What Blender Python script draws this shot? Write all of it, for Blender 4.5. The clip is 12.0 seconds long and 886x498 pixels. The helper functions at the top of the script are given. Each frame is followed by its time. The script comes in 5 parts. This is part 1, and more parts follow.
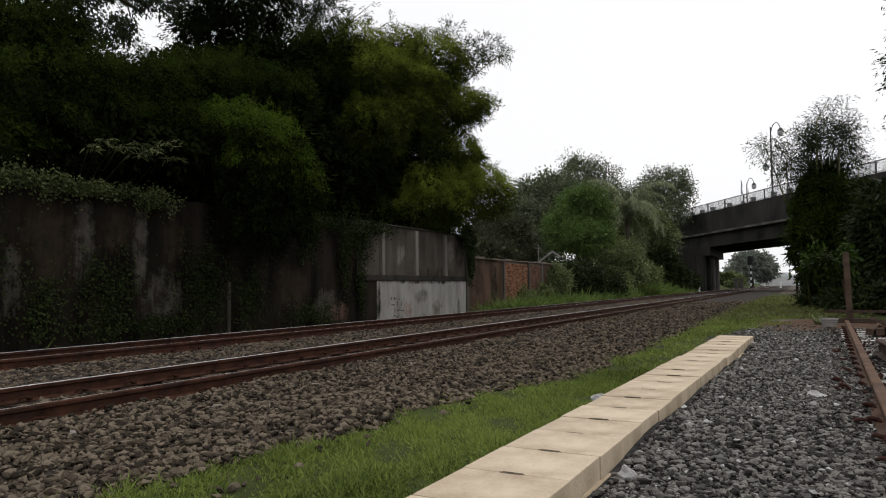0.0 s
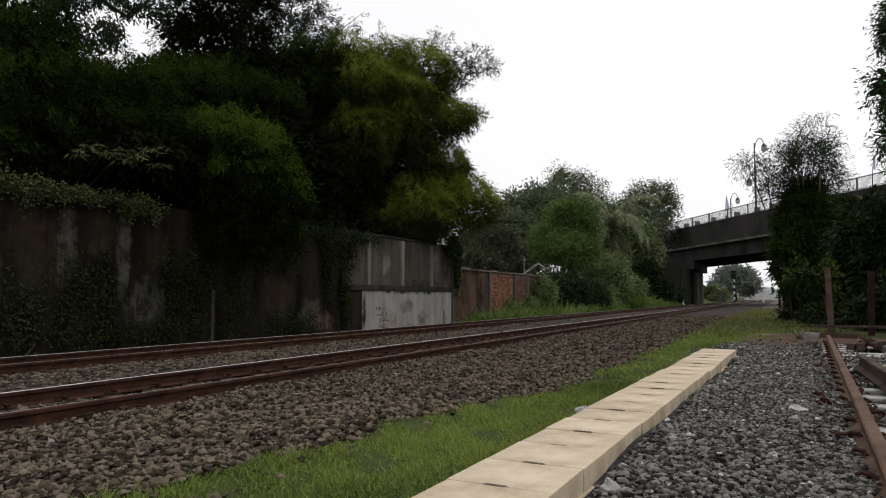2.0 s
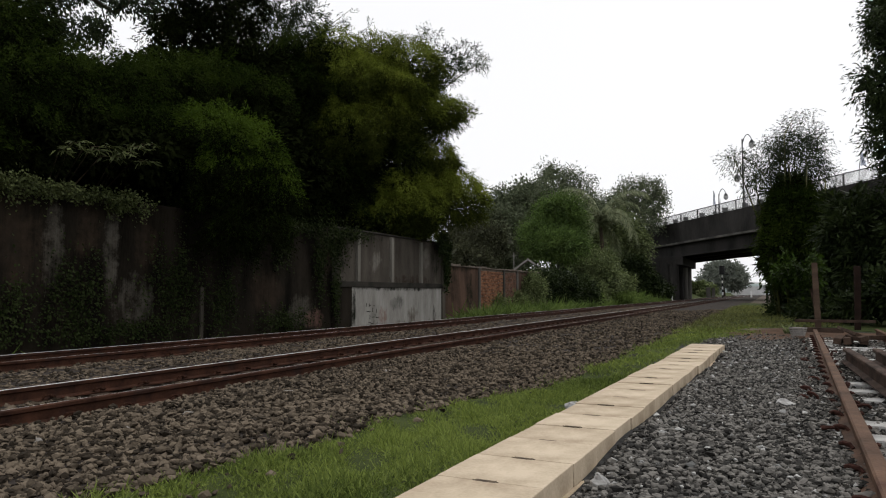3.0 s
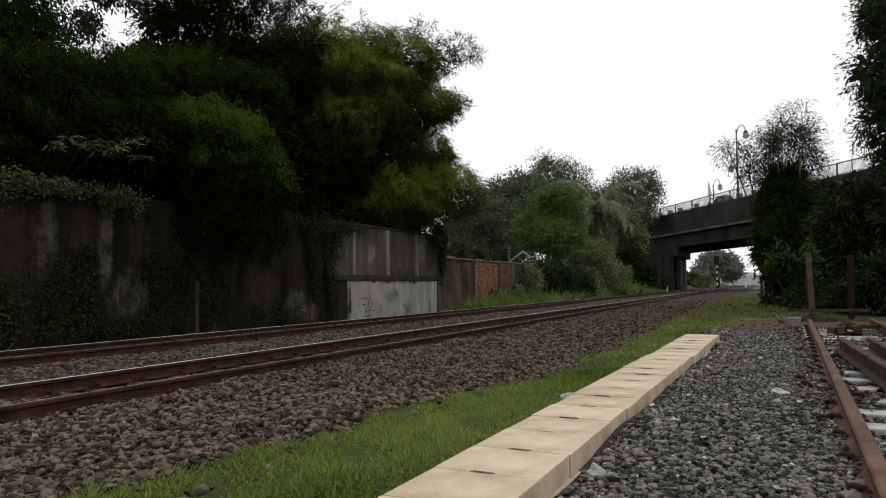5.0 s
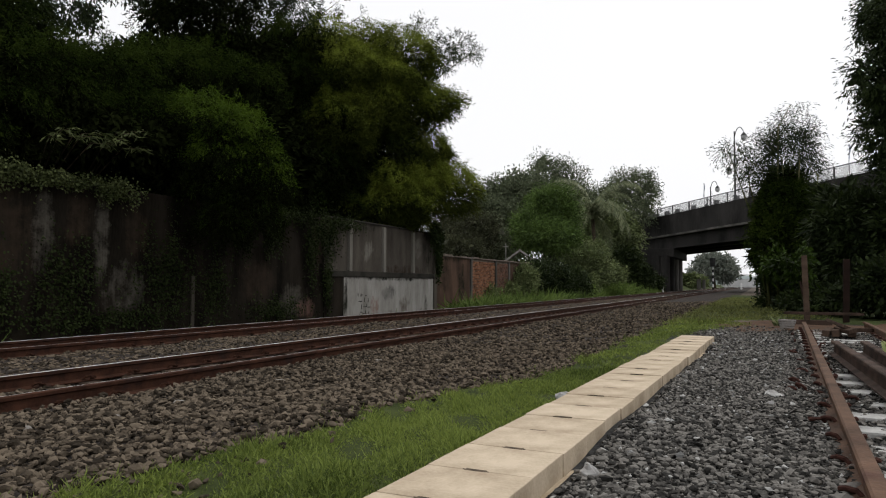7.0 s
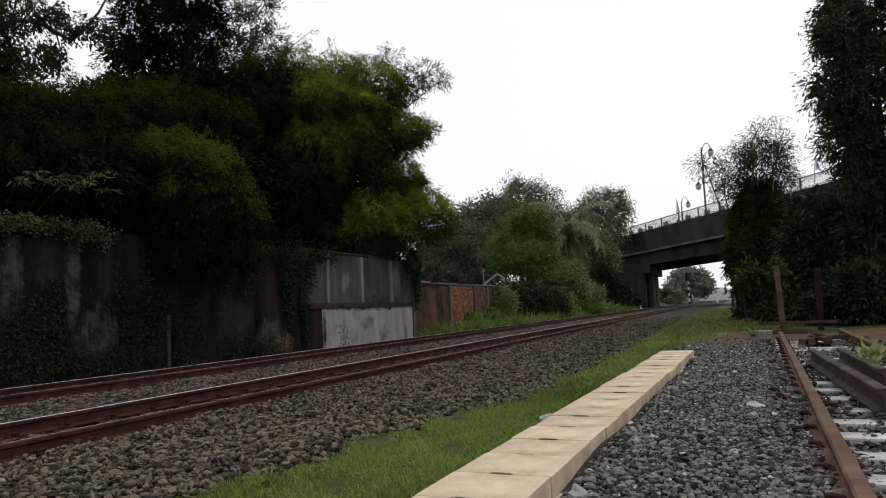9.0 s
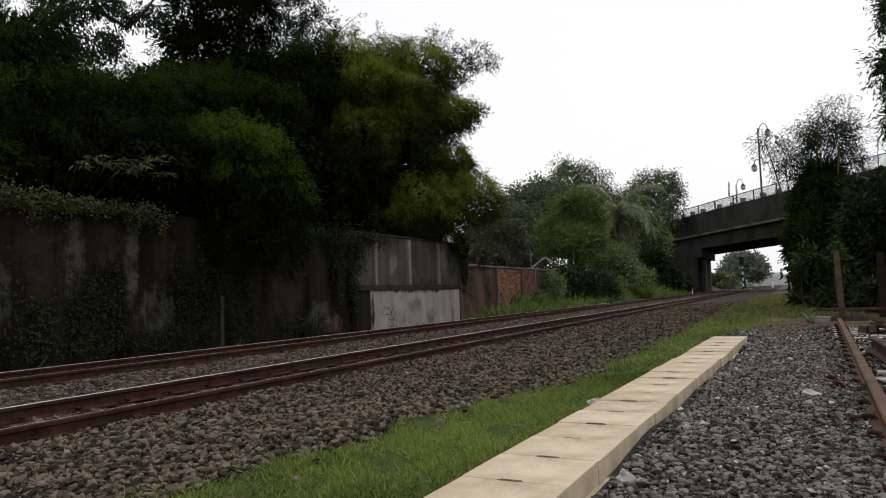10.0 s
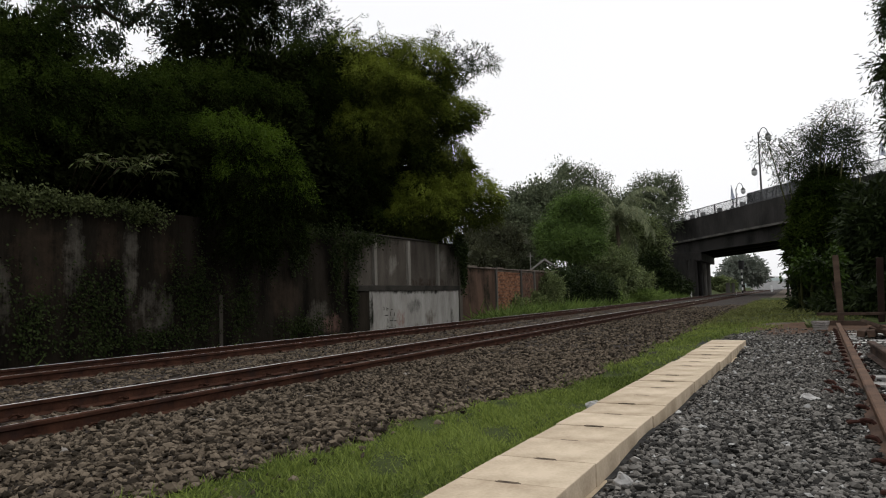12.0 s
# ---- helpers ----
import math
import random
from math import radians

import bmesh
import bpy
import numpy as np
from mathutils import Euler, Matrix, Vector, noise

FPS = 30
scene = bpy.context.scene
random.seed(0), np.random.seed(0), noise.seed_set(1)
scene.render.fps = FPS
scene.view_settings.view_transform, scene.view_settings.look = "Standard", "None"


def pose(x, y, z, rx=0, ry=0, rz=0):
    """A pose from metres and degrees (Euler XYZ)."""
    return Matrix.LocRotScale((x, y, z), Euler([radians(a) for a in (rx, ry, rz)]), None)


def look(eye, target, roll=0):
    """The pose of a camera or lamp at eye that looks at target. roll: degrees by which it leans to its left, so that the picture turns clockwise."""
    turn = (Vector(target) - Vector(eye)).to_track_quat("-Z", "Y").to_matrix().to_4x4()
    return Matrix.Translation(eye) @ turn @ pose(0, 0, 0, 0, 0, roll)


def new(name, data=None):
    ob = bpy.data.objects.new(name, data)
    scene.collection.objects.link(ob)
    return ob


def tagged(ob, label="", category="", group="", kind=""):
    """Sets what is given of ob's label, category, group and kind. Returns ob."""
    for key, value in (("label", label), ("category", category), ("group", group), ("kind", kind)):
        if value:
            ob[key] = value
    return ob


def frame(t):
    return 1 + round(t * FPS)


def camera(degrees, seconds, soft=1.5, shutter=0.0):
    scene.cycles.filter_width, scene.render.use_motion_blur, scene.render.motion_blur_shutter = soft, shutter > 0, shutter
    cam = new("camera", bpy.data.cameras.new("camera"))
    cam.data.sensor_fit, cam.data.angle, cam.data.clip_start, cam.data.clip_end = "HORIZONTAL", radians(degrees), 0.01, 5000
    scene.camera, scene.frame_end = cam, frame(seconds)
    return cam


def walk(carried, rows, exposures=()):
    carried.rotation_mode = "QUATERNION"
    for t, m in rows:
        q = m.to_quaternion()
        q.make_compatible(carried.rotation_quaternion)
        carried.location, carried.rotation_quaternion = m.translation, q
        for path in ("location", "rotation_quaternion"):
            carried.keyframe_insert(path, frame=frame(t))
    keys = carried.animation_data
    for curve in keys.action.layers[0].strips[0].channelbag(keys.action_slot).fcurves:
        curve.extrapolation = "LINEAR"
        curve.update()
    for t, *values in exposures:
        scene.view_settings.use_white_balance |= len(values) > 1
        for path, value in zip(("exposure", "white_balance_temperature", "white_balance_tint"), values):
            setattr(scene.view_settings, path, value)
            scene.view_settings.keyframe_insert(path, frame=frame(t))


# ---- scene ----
cam = camera(64.0, 12.0, soft=1.1)
walk(cam, [
    (0.0, pose(0.001, 0.0, 1.104, 93.06, 0.59, 26.52)),
    (0.5, pose(0.001, 0.0, 1.104, 93.72, 0.88, 26.19)),
    (1.0, pose(0.001, 0.0, 1.104, 94.00, 0.70, 25.86)),
    (1.5, pose(0.001, 0.0, 1.104, 94.01, 0.67, 25.58)),
    (2.0, pose(0.001, 0.0, 1.104, 93.91, -0.05, 25.35)),
    (2.5, pose(0.001, 0.0, 1.104, 93.81, -0.03, 25.05)),
    (3.0, pose(0.001, 0.0, 1.104, 93.62, 0.18, 24.54)),
    (5.0, pose(0.001, 0.0, 1.104, 93.02, 0.64, 24.18)),
    (5.5, pose(0.001, 0.0, 1.104, 92.93, -0.03, 23.94)),
    (6.0, pose(0.001, 0.0, 1.104, 92.98, 0.20, 23.88)),
    (6.5, pose(0.001, 0.0, 1.104, 92.91, 0.07, 23.90)),
    (7.0, pose(0.001, 0.0, 1.104, 92.83, -0.19, 23.88)),
    (7.2, pose(0.001, 0.0, 1.104, 93.18, 0.04, 24.19)),
    (8.8, pose(0.001, 0.0, 1.104, 93.89, 1.45, 24.13)),
    (9.0, pose(0.001, 0.0, 1.104, 94.95, 2.56, 22.20)),
    (9.2, pose(0.001, 0.0, 1.104, 93.95, 1.50, 24.05)),
    (9.5, pose(0.001, 0.0, 1.104, 93.88, 1.68, 24.45)),
    (10.0, pose(0.001, 0.0, 1.104, 93.72, 2.07, 26.00)),
    (10.5, pose(0.001, 0.0, 1.104, 94.06, 1.82, 25.94)),
    (11.0, pose(0.001, 0.0, 1.104, 93.89, 1.66, 25.94)),
    (11.5, pose(0.001, 0.0, 1.104, 93.88, 1.95, 25.88)),
    (12.0, pose(0.001, 0.0, 1.104, 93.81, 1.57, 25.93)),
])

# ---- world and light: white overcast sky with a faint high sun ----
world = bpy.data.worlds.new("overcast")
scene.world = world
world.use_nodes = True
wn = world.node_tree
for n_ in list(wn.nodes):
    wn.nodes.remove(n_)
sky = wn.nodes.new("ShaderNodeTexSky")
sky.sky_type, sky.sun_disc = "NISHITA", False
sky.sun_elevation, sky.sun_rotation = radians(62), radians(35)
sky.dust_density, sky.air_density = 4.0, 1.0
hsv = wn.nodes.new("ShaderNodeHueSaturation")
hsv.inputs["Saturation"].default_value = 0.12
hsv.inputs["Value"].default_value = 0.07
mixw = wn.nodes.new("ShaderNodeMix")
mixw.data_type = "RGBA"
mixw.inputs[0].default_value = 0.72
mixw.inputs[7].default_value = (1.0, 1.0, 1.02, 1)
bg = wn.nodes.new("ShaderNodeBackground")
bg.inputs["Strength"].default_value = 1.22
wo = wn.nodes.new("ShaderNodeOutputWorld")
wn.links.new(sky.outputs[0], hsv.inputs["Color"])
wn.links.new(hsv.outputs[0], mixw.inputs[6])
wn.links.new(mixw.outputs[2], bg.inputs["Color"])
wn.links.new(bg.outputs[0], wo.inputs["Surface"])
sun = new("sun", bpy.data.lights.new("sun", "SUN"))
sun.data.energy, sun.data.angle, sun.data.color = 0.6, radians(25), (1.0, 0.96, 0.9)
sun.matrix_world = look((20, 30, 60), (0, 10, 0))
scene.view_settings.exposure = 0.0

rng = np.random.default_rng(7)


# ---- materials ----
def material(name, low, high, scale=4.0, rough=0.85, metal=0.0, bump=0.3, fine=40.0, third=None, spots=0.0, stretch=(1, 1, 1),
             per_object=0.0, per_island=0.0, spec=0.1):
    """Two-scale noise between two colours, with an optional third colour in patches, and fine relief."""
    m = bpy.data.materials.new(name)
    m.use_nodes = True
    nt = m.node_tree
    b = nt.nodes["Principled BSDF"]
    b.inputs["Roughness"].default_value, b.inputs["Metallic"].default_value = rough, metal
    b.inputs["Specular IOR Level"].default_value = spec
    tc = nt.nodes.new("ShaderNodeTexCoord")
    mp = nt.nodes.new("ShaderNodeMapping")
    mp.inputs["Scale"].default_value = stretch
    nt.links.new(tc.outputs["Object"], mp.inputs["Vector"])
    big = nt.nodes.new("ShaderNodeTexNoise")
    big.inputs["Scale"].default_value, big.inputs["Detail"].default_value = scale, 6
    small = nt.nodes.new("ShaderNodeTexNoise")
    small.inputs["Scale"].default_value, small.inputs["Detail"].default_value = fine, 4
    for n in (big, small):
        nt.links.new(mp.outputs[0], n.inputs["Vector"])
    add = nt.nodes.new("ShaderNodeMath")
    add.operation = "MULTIPLY_ADD"
    add.inputs[1].default_value = 0.45
    nt.links.new(small.outputs["Fac"], add.inputs[0])
    sc = nt.nodes.new("ShaderNodeMath")
    sc.operation = "MULTIPLY_ADD"
    sc.inputs[1].default_value, sc.inputs[2].default_value = 1.6, -0.52
    nt.links.new(big.outputs["Fac"], sc.inputs[0])
    nt.links.new(sc.outputs[0], add.inputs[2])
    fac = add.outputs[0]
    if per_object or per_island:
        if per_object:
            rn = nt.nodes.new("ShaderNodeObjectInfo").outputs["Random"]
        else:
            rn = nt.nodes.new("ShaderNodeNewGeometry").outputs["Random Per Island"]
        pr = nt.nodes.new("ShaderNodeMath")
        pr.operation = "MULTIPLY_ADD"
        pr.inputs[1].default_value = max(per_object, per_island)
        nt.links.new(rn, pr.inputs[0])
        sh = nt.nodes.new("ShaderNodeMath")
        sh.operation = "SUBTRACT"
        sh.inputs[1].default_value = max(per_object, per_island) / 2
        nt.links.new(fac, sh.inputs[0])
        nt.links.new(sh.outputs[0], pr.inputs[2])
        fac = pr.outputs[0]
    ramp = nt.nodes.new("ShaderNodeValToRGB")
    ramp.color_ramp.elements[0].position, ramp.color_ramp.elements[1].position = 0.15, 0.85
    ramp.color_ramp.elements[0].color, ramp.color_ramp.elements[1].color = (*low, 1), (*high, 1)
    nt.links.new(fac, ramp.inputs[0])
    col = ramp.outputs[0]
    if third:
        tn = nt.nodes.new("ShaderNodeTexNoise")
        tn.inputs["Scale"].default_value, tn.inputs["Detail"].default_value = scale * 0.45, 5
        nt.links.new(mp.outputs[0], tn.inputs["Vector"])
        tr = nt.nodes.new("ShaderNodeValToRGB")
        tr.color_ramp.elements[0].position, tr.color_ramp.elements[1].position = 0.62 - spots, 0.72 - spots * 0.7
        nt.links.new(tn.outputs["Fac"], tr.inputs[0])
        mx = nt.nodes.new("ShaderNodeMix")
        mx.data_type = "RGBA"
        mx.inputs[7].default_value = (*third, 1)
        nt.links.new(tr.outputs[0], mx.inputs[0])
        nt.links.new(col, mx.inputs[6])
        col = mx.outputs[2]
    nt.links.new(col, b.inputs["Base Color"])
    if bump:
        bp = nt.nodes.new("ShaderNodeBump")
        bp.inputs["Strength"].default_value, bp.inputs["Distance"].default_value = bump, 0.02
        nt.links.new(fac, bp.inputs["Height"])
        nt.links.new(bp.outputs[0], b.inputs["Normal"])
    return m


def leaf_material(name, low, high, trans=0.18, spec=0.12, each=0.5):
    """Leaves: per-leaf shade, some light passing through, waxy gloss."""
    m = bpy.data.materials.new(name)
    m.use_nodes = True
    nt = m.node_tree
    b = nt.nodes["Principled BSDF"]
    b.inputs["Roughness"].default_value = 0.6
    b.inputs["Specular IOR Level"].default_value = spec
    geo = nt.nodes.new("ShaderNodeNewGeometry")
    tc = nt.nodes.new("ShaderNodeTexCoord")
    nz = nt.nodes.new("ShaderNodeTexNoise")
    nz.inputs["Scale"].default_value, nz.inputs["Detail"].default_value = 0.6, 3
    nt.links.new(tc.outputs["Object"], nz.inputs["Vector"])
    mul = nt.nodes.new("ShaderNodeMath")
    mul.operation = "MULTIPLY_ADD"
    mul.inputs[1].default_value = each
    nt.links.new(geo.outputs["Random Per Island"], mul.inputs[0])
    nt.links.new(nz.outputs["Fac"], mul.inputs[2])
    ramp = nt.nodes.new("ShaderNodeValToRGB")
    ramp.color_ramp.elements[0].position, ramp.color_ramp.elements[1].position = 0.4, 1.0
    ramp.color_ramp.elements[0].color, ramp.color_ramp.elements[1].color = (*low, 1), (*high, 1)
    nt.links.new(mul.outputs[0], ramp.inputs[0])
    nt.links.new(ramp.outputs[0], b.inputs["Base Color"])
    tl = nt.nodes.new("ShaderNodeBsdfTranslucent")
    nt.links.new(ramp.outputs[0], tl.inputs["Color"])
    ms = nt.nodes.new("ShaderNodeMixShader")
    ms.inputs[0].default_value = trans
    nt.links.new(b.outputs[0], ms.inputs[1])
    nt.links.new(tl.outputs[0], ms.inputs[2])
    nt.links.new(ms.outputs[0], nt.nodes["Material Output"].inputs["Surface"])
    return m


M_SOIL = material("soil", (0.05, 0.042, 0.034), (0.14, 0.115, 0.09), 1.5, 0.95, bump=0.8)
M_DIRT = material("red_dirt", (0.05, 0.032, 0.022), (0.12, 0.07, 0.045), 2.0, 0.95, bump=0.8)
M_BALLAST = material("ballast_stone", (0.026, 0.0205, 0.0145), (0.15, 0.12, 0.088), 9.0, 0.9, bump=0.6, per_island=1.3)
M_GRAVEL = material("grey_gravel", (0.03, 0.0288, 0.0265), (0.182, 0.171, 0.155), 9.0, 0.85, bump=0.6, per_island=1.4)
M_WHITE_STONE = material("white_stone", (0.22, 0.215, 0.205), (0.5, 0.49, 0.475), 9.0, 0.8)
M_RAIL = material("rusty_rail", (0.022, 0.01, 0.0065), (0.075, 0.033, 0.02), 5.0, 0.8, 0.15, bump=0.4, third=(0.03, 0.017, 0.014), spots=0.06)
M_YARD_RAIL = material("brown_rail", (0.05, 0.029, 0.019), (0.15, 0.088, 0.058), 4.0, 0.7, 0.2, bump=0.3, third=(0.08, 0.04, 0.03))
M_OLD_RAIL = material("dark_old_rail", (0.022, 0.015, 0.012), (0.09, 0.06, 0.046), 4.0, 0.8, 0.15, bump=0.4)
M_SHINE = material("polished_rail_head", (0.75, 0.74, 0.72), (0.9, 0.89, 0.88), 8.0, 0.72, 1.0, bump=0.05)
M_TIE = material("concrete_sleeper", (0.16, 0.15, 0.14), (0.34, 0.32, 0.3), 5.0, 0.9, bump=0.3)
M_STAINED_TIE = material("rust_stained_sleeper", (0.025, 0.017, 0.012), (0.08, 0.058, 0.044), 5.0, 0.95, bump=0.4)
M_SLAB = material("pale_concrete_slab", (0.36, 0.285, 0.2), (0.6, 0.5, 0.375), 5.0, 0.9, bump=0.25, fine=60.0, third=(0.38, 0.31, 0.235), spots=0.0, per_object=0.3)
M_HOLE = material("dark_slot", (0.05, 0.04, 0.03), (0.14, 0.105, 0.075), 20.0, 0.95)
M_WALL_DARK = material("mossy_black_band", (0.012, 0.012, 0.01), (0.05, 0.045, 0.038), 1.5, 0.95, bump=0.4)
M_MORTAR = material("grey_mortar", (0.1, 0.08, 0.065), (0.2, 0.165, 0.14), 3.0, 0.95)
M_BROWN_WALL = material("brown_weathered_render", (0.05, 0.034, 0.026), (0.14, 0.09, 0.065), 0.7, 0.95, fine=8.0, third=(0.03, 0.027, 0.02), spots=0.05, stretch=(1, 1, 0.35))
# dark bridge concrete; below the deck this colour also carries the shade
M_BRIDGE = material("dark_bridge_concrete", (0.01, 0.0095, 0.009), (0.042, 0.039, 0.037), 0.35, 0.95, fine=4.0, third=(0.03, 0.028, 0.027), spots=0.04, stretch=(1, 1, 0.4))
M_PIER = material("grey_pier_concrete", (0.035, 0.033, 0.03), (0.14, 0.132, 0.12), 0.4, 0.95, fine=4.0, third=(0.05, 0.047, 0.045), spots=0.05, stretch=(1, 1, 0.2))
M_METAL = material("dark_painted_steel", (0.05, 0.05, 0.052), (0.11, 0.11, 0.112), 3.0, 0.6, 0.3)
M_GLOBE = material("lamp_glass", (0.35, 0.35, 0.35), (0.5, 0.5, 0.5), 3.0, 0.25)
M_FLAG = material("pale_blue_flag", (0.35, 0.38, 0.48), (0.65, 0.67, 0.72), 2.0, 0.9)
M_PLANTER = material("grey_planter", (0.12, 0.12, 0.12), (0.25, 0.25, 0.25), 2.0, 0.9)
M_ASPHALT = material("asphalt", (0.03, 0.03, 0.03), (0.07, 0.07, 0.07), 1.0, 0.95)
M_BARK = material("dark_bark", (0.03, 0.023, 0.016), (0.1, 0.078, 0.055), 6.0, 0.95, bump=0.8, stretch=(1, 1, 0.2))
M_CULM = material("bamboo_culm", (0.05, 0.055, 0.02), (0.14, 0.14, 0.06), 5.0, 0.6, stretch=(1, 1, 0.3))
M_WOOD = material("weathered_timber", (0.03, 0.02, 0.015), (0.1, 0.066, 0.048), 5.0, 0.9, bump=0.5, stretch=(1, 1, 0.25))
M_POST = material("rust_stained_post", (0.045, 0.03, 0.022), (0.12, 0.084, 0.062), 3.0, 0.9, stretch=(1, 1, 0.3), third=(0.09, 0.035, 0.022))
M_ROOF = material("old_roof_tile", (0.08, 0.06, 0.05), (0.2, 0.15, 0.12), 3.0, 0.9)
M_BUS = material("bus_paint", (0.08, 0.08, 0.09), (0.16, 0.16, 0.17), 1.0, 0.4)
M_GLASS = material("tinted_glass", (0.015, 0.017, 0.02), (0.03, 0.034, 0.038), 1.0, 0.08, spec=0.5)
M_CAR = material("silver_car_paint", (0.12, 0.12, 0.13), (0.2, 0.2, 0.21), 1.0, 0.3, 0.3)
M_TYRE = material("rubber", (0.015, 0.015, 0.015), (0.03, 0.03, 0.03), 6.0, 0.9)
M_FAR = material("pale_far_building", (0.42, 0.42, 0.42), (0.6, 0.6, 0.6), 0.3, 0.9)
# paleness of the far woods is haze put into the colour
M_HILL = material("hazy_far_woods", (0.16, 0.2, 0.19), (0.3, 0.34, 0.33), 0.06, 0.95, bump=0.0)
M_BLACK = material("black_paint", (0.012, 0.012, 0.012), (0.03, 0.03, 0.03), 3.0, 0.7)
M_WHITE = material("white_paint", (0.55, 0.55, 0.54), (0.8, 0.8, 0.79), 3.0, 0.7)
L_BAMBOO = leaf_material("bamboo_leaf", (0.012, 0.017, 0.004), (0.15, 0.17, 0.032))
L_BAMBOO_GREEN = leaf_material("green_bamboo_leaf", (0.003, 0.0062, 0.0012), (0.034, 0.064, 0.0055))
L_DARK = leaf_material("dark_leaf", (0.006, 0.011, 0.004), (0.034, 0.05, 0.014))
L_BRIGHT = leaf_material("bright_leaf", (0.03, 0.053, 0.014), (0.12, 0.185, 0.045))
L_MID = leaf_material("mid_green_leaf", (0.05, 0.068, 0.028), (0.18, 0.215, 0.09))
L_OLIVE = leaf_material("olive_leaf", (0.024, 0.026, 0.014), (0.075, 0.08, 0.042))
# distance haze is put into the next two leaf colours
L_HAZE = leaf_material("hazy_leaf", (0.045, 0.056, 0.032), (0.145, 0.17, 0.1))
L_FAR = leaf_material("far_hazed_leaf", (0.11, 0.125, 0.105), (0.22, 0.24, 0.2))
M_PALE = material("pale_flat_stone", (0.16, 0.145, 0.13), (0.3, 0.28, 0.255), 9.0, 0.8)
L_VINE = leaf_material("vine_leaf", (0.018, 0.026, 0.007), (0.105, 0.125, 0.046))
L_PALM = leaf_material("palm_leaf", (0.09, 0.11, 0.06), (0.24, 0.265, 0.15))
L_GRASS = leaf_material("grass_blade", (0.045, 0.07, 0.014), (0.24, 0.3, 0.07), 0.3)
L_DRY = leaf_material("dry_grass", (0.06, 0.07, 0.022), (0.2, 0.21, 0.07), 0.3)
L_WEED = leaf_material("bank_grass", (0.05, 0.085, 0.02), (0.17, 0.24, 0.06), 0.3)


# ---- mesh helpers ----
def mesh_object(name, verts, faces, mat, parent=None, label="", smooth=False):
    me = bpy.data.meshes.new(name)
    me.from_pydata([tuple(v) for v in verts], [], faces)
    me.materials.append(mat)
    if smooth:
        me.polygons.foreach_set("use_smooth", [True] * len(me.polygons))
    me.update()
    ob = new(name, me)
    ob.parent = parent
    if label:
        ob["label"] = label
    return ob


def part(name, bm, mat, parent, label="", smooth=False):
    me = bpy.data.meshes.new(name)
    bm.to_mesh(me)
    bm.free()
    me.materials.append(mat)
    if smooth:
        me.polygons.foreach_set("use_smooth", [True] * len(me.polygons))
    ob = new(name, me)
    ob.parent = parent
    if label:
        ob["label"] = label
    return ob


def box(bm, x0, x1, y0, y1, z0, z1, bevel=0.0, turn=None):
    m = Matrix.Translation(((x0 + x1) / 2, (y0 + y1) / 2, (z0 + z1) / 2)) @ Matrix.Diagonal((x1 - x0, y1 - y0, z1 - z0, 1))
    if turn is not None:
        m = turn @ m
    geo = bmesh.ops.create_cube(bm, size=1.0, matrix=m)
    if bevel:
        edges = list({e for v in geo["verts"] for e in v.link_edges})
        bmesh.ops.bevel(bm, geom=edges, offset=bevel, segments=2, affect="EDGES", profile=0.6)


def tube(bm, pts, radii, sides=8):
    """A tapered tube through points."""
    rings = []
    for i, p in enumerate(pts):
        p = Vector(p)
        a = Vector(pts[max(i - 1, 0)])
        b = Vector(pts[min(i + 1, len(pts) - 1)])
        d = (b - a).normalized()
        u = d.cross(Vector((0.31, 0.83, 0.11))).normalized()
        w = d.cross(u)
        r = radii[i] if hasattr(radii, "__len__") else radii
        rings.append([bm.verts.new(p + (u * math.cos(t) + w * math.sin(t)) * r)
                      for t in (2 * math.pi * k / sides for k in range(sides))])
    for a, b in zip(rings, rings[1:]):
        for k in range(sides):
            bm.faces.new((a[k], a[(k + 1) % sides], b[(k + 1) % sides], b[k]))
    bm.faces.new(rings[0][::-1])
    bm.faces.new(rings[-1])


def empty(name, m, label, category, group="", kind=""):
    ob = new(name)
    ob.matrix_world = m
    ob.empty_display_size = 0.1
    return tagged(ob, label, category, group, kind)


def leaves_mesh(name, centres, directions, length, width, mat, parent=None, label=""):
    """Narrow folded leaves, one at each centre, each pointing along its direction."""
    n = len(centres)
    d = directions / (np.linalg.norm(directions, axis=1, keepdims=True) + 1e-9)
    r = rng.normal(size=(n, 3))
    side = np.cross(d, r)
    side /= np.linalg.norm(side, axis=1, keepdims=True) + 1e-9
    up = np.cross(side, d)
    ln = (length * rng.uniform(0.6, 1.25, n))[:, None]
    wd = (width * rng.uniform(0.7, 1.2, n))[:, None]
    a = centres
    tip = centres + d * ln - up * ln * 0.12
    mid = centres + d * ln * 0.45 + up * ln * 0.05
    v = np.stack([a, mid + side * wd * 0.5 - up * wd * 0.15, tip, mid - side * wd * 0.5 - up * wd * 0.15], 1).reshape(-1, 3)
    me = bpy.data.meshes.new(name)
    me.vertices.add(4 * n)
    me.vertices.foreach_set("co", v.astype(np.float32).ravel())
    idx = np.arange(4 * n, dtype=np.int32)
    me.loops.add(4 * n)
    me.loops.foreach_set("vertex_index", idx)
    me.polygons.add(n)
    me.polygons.foreach_set("loop_start", np.arange(0, 4 * n, 4, dtype=np.int32))
    me.update(calc_edges=True)
    me.materials.append(mat)
    ob = new(name, me)
    ob.parent = parent
    if label:
        ob["label"] = label
    return ob


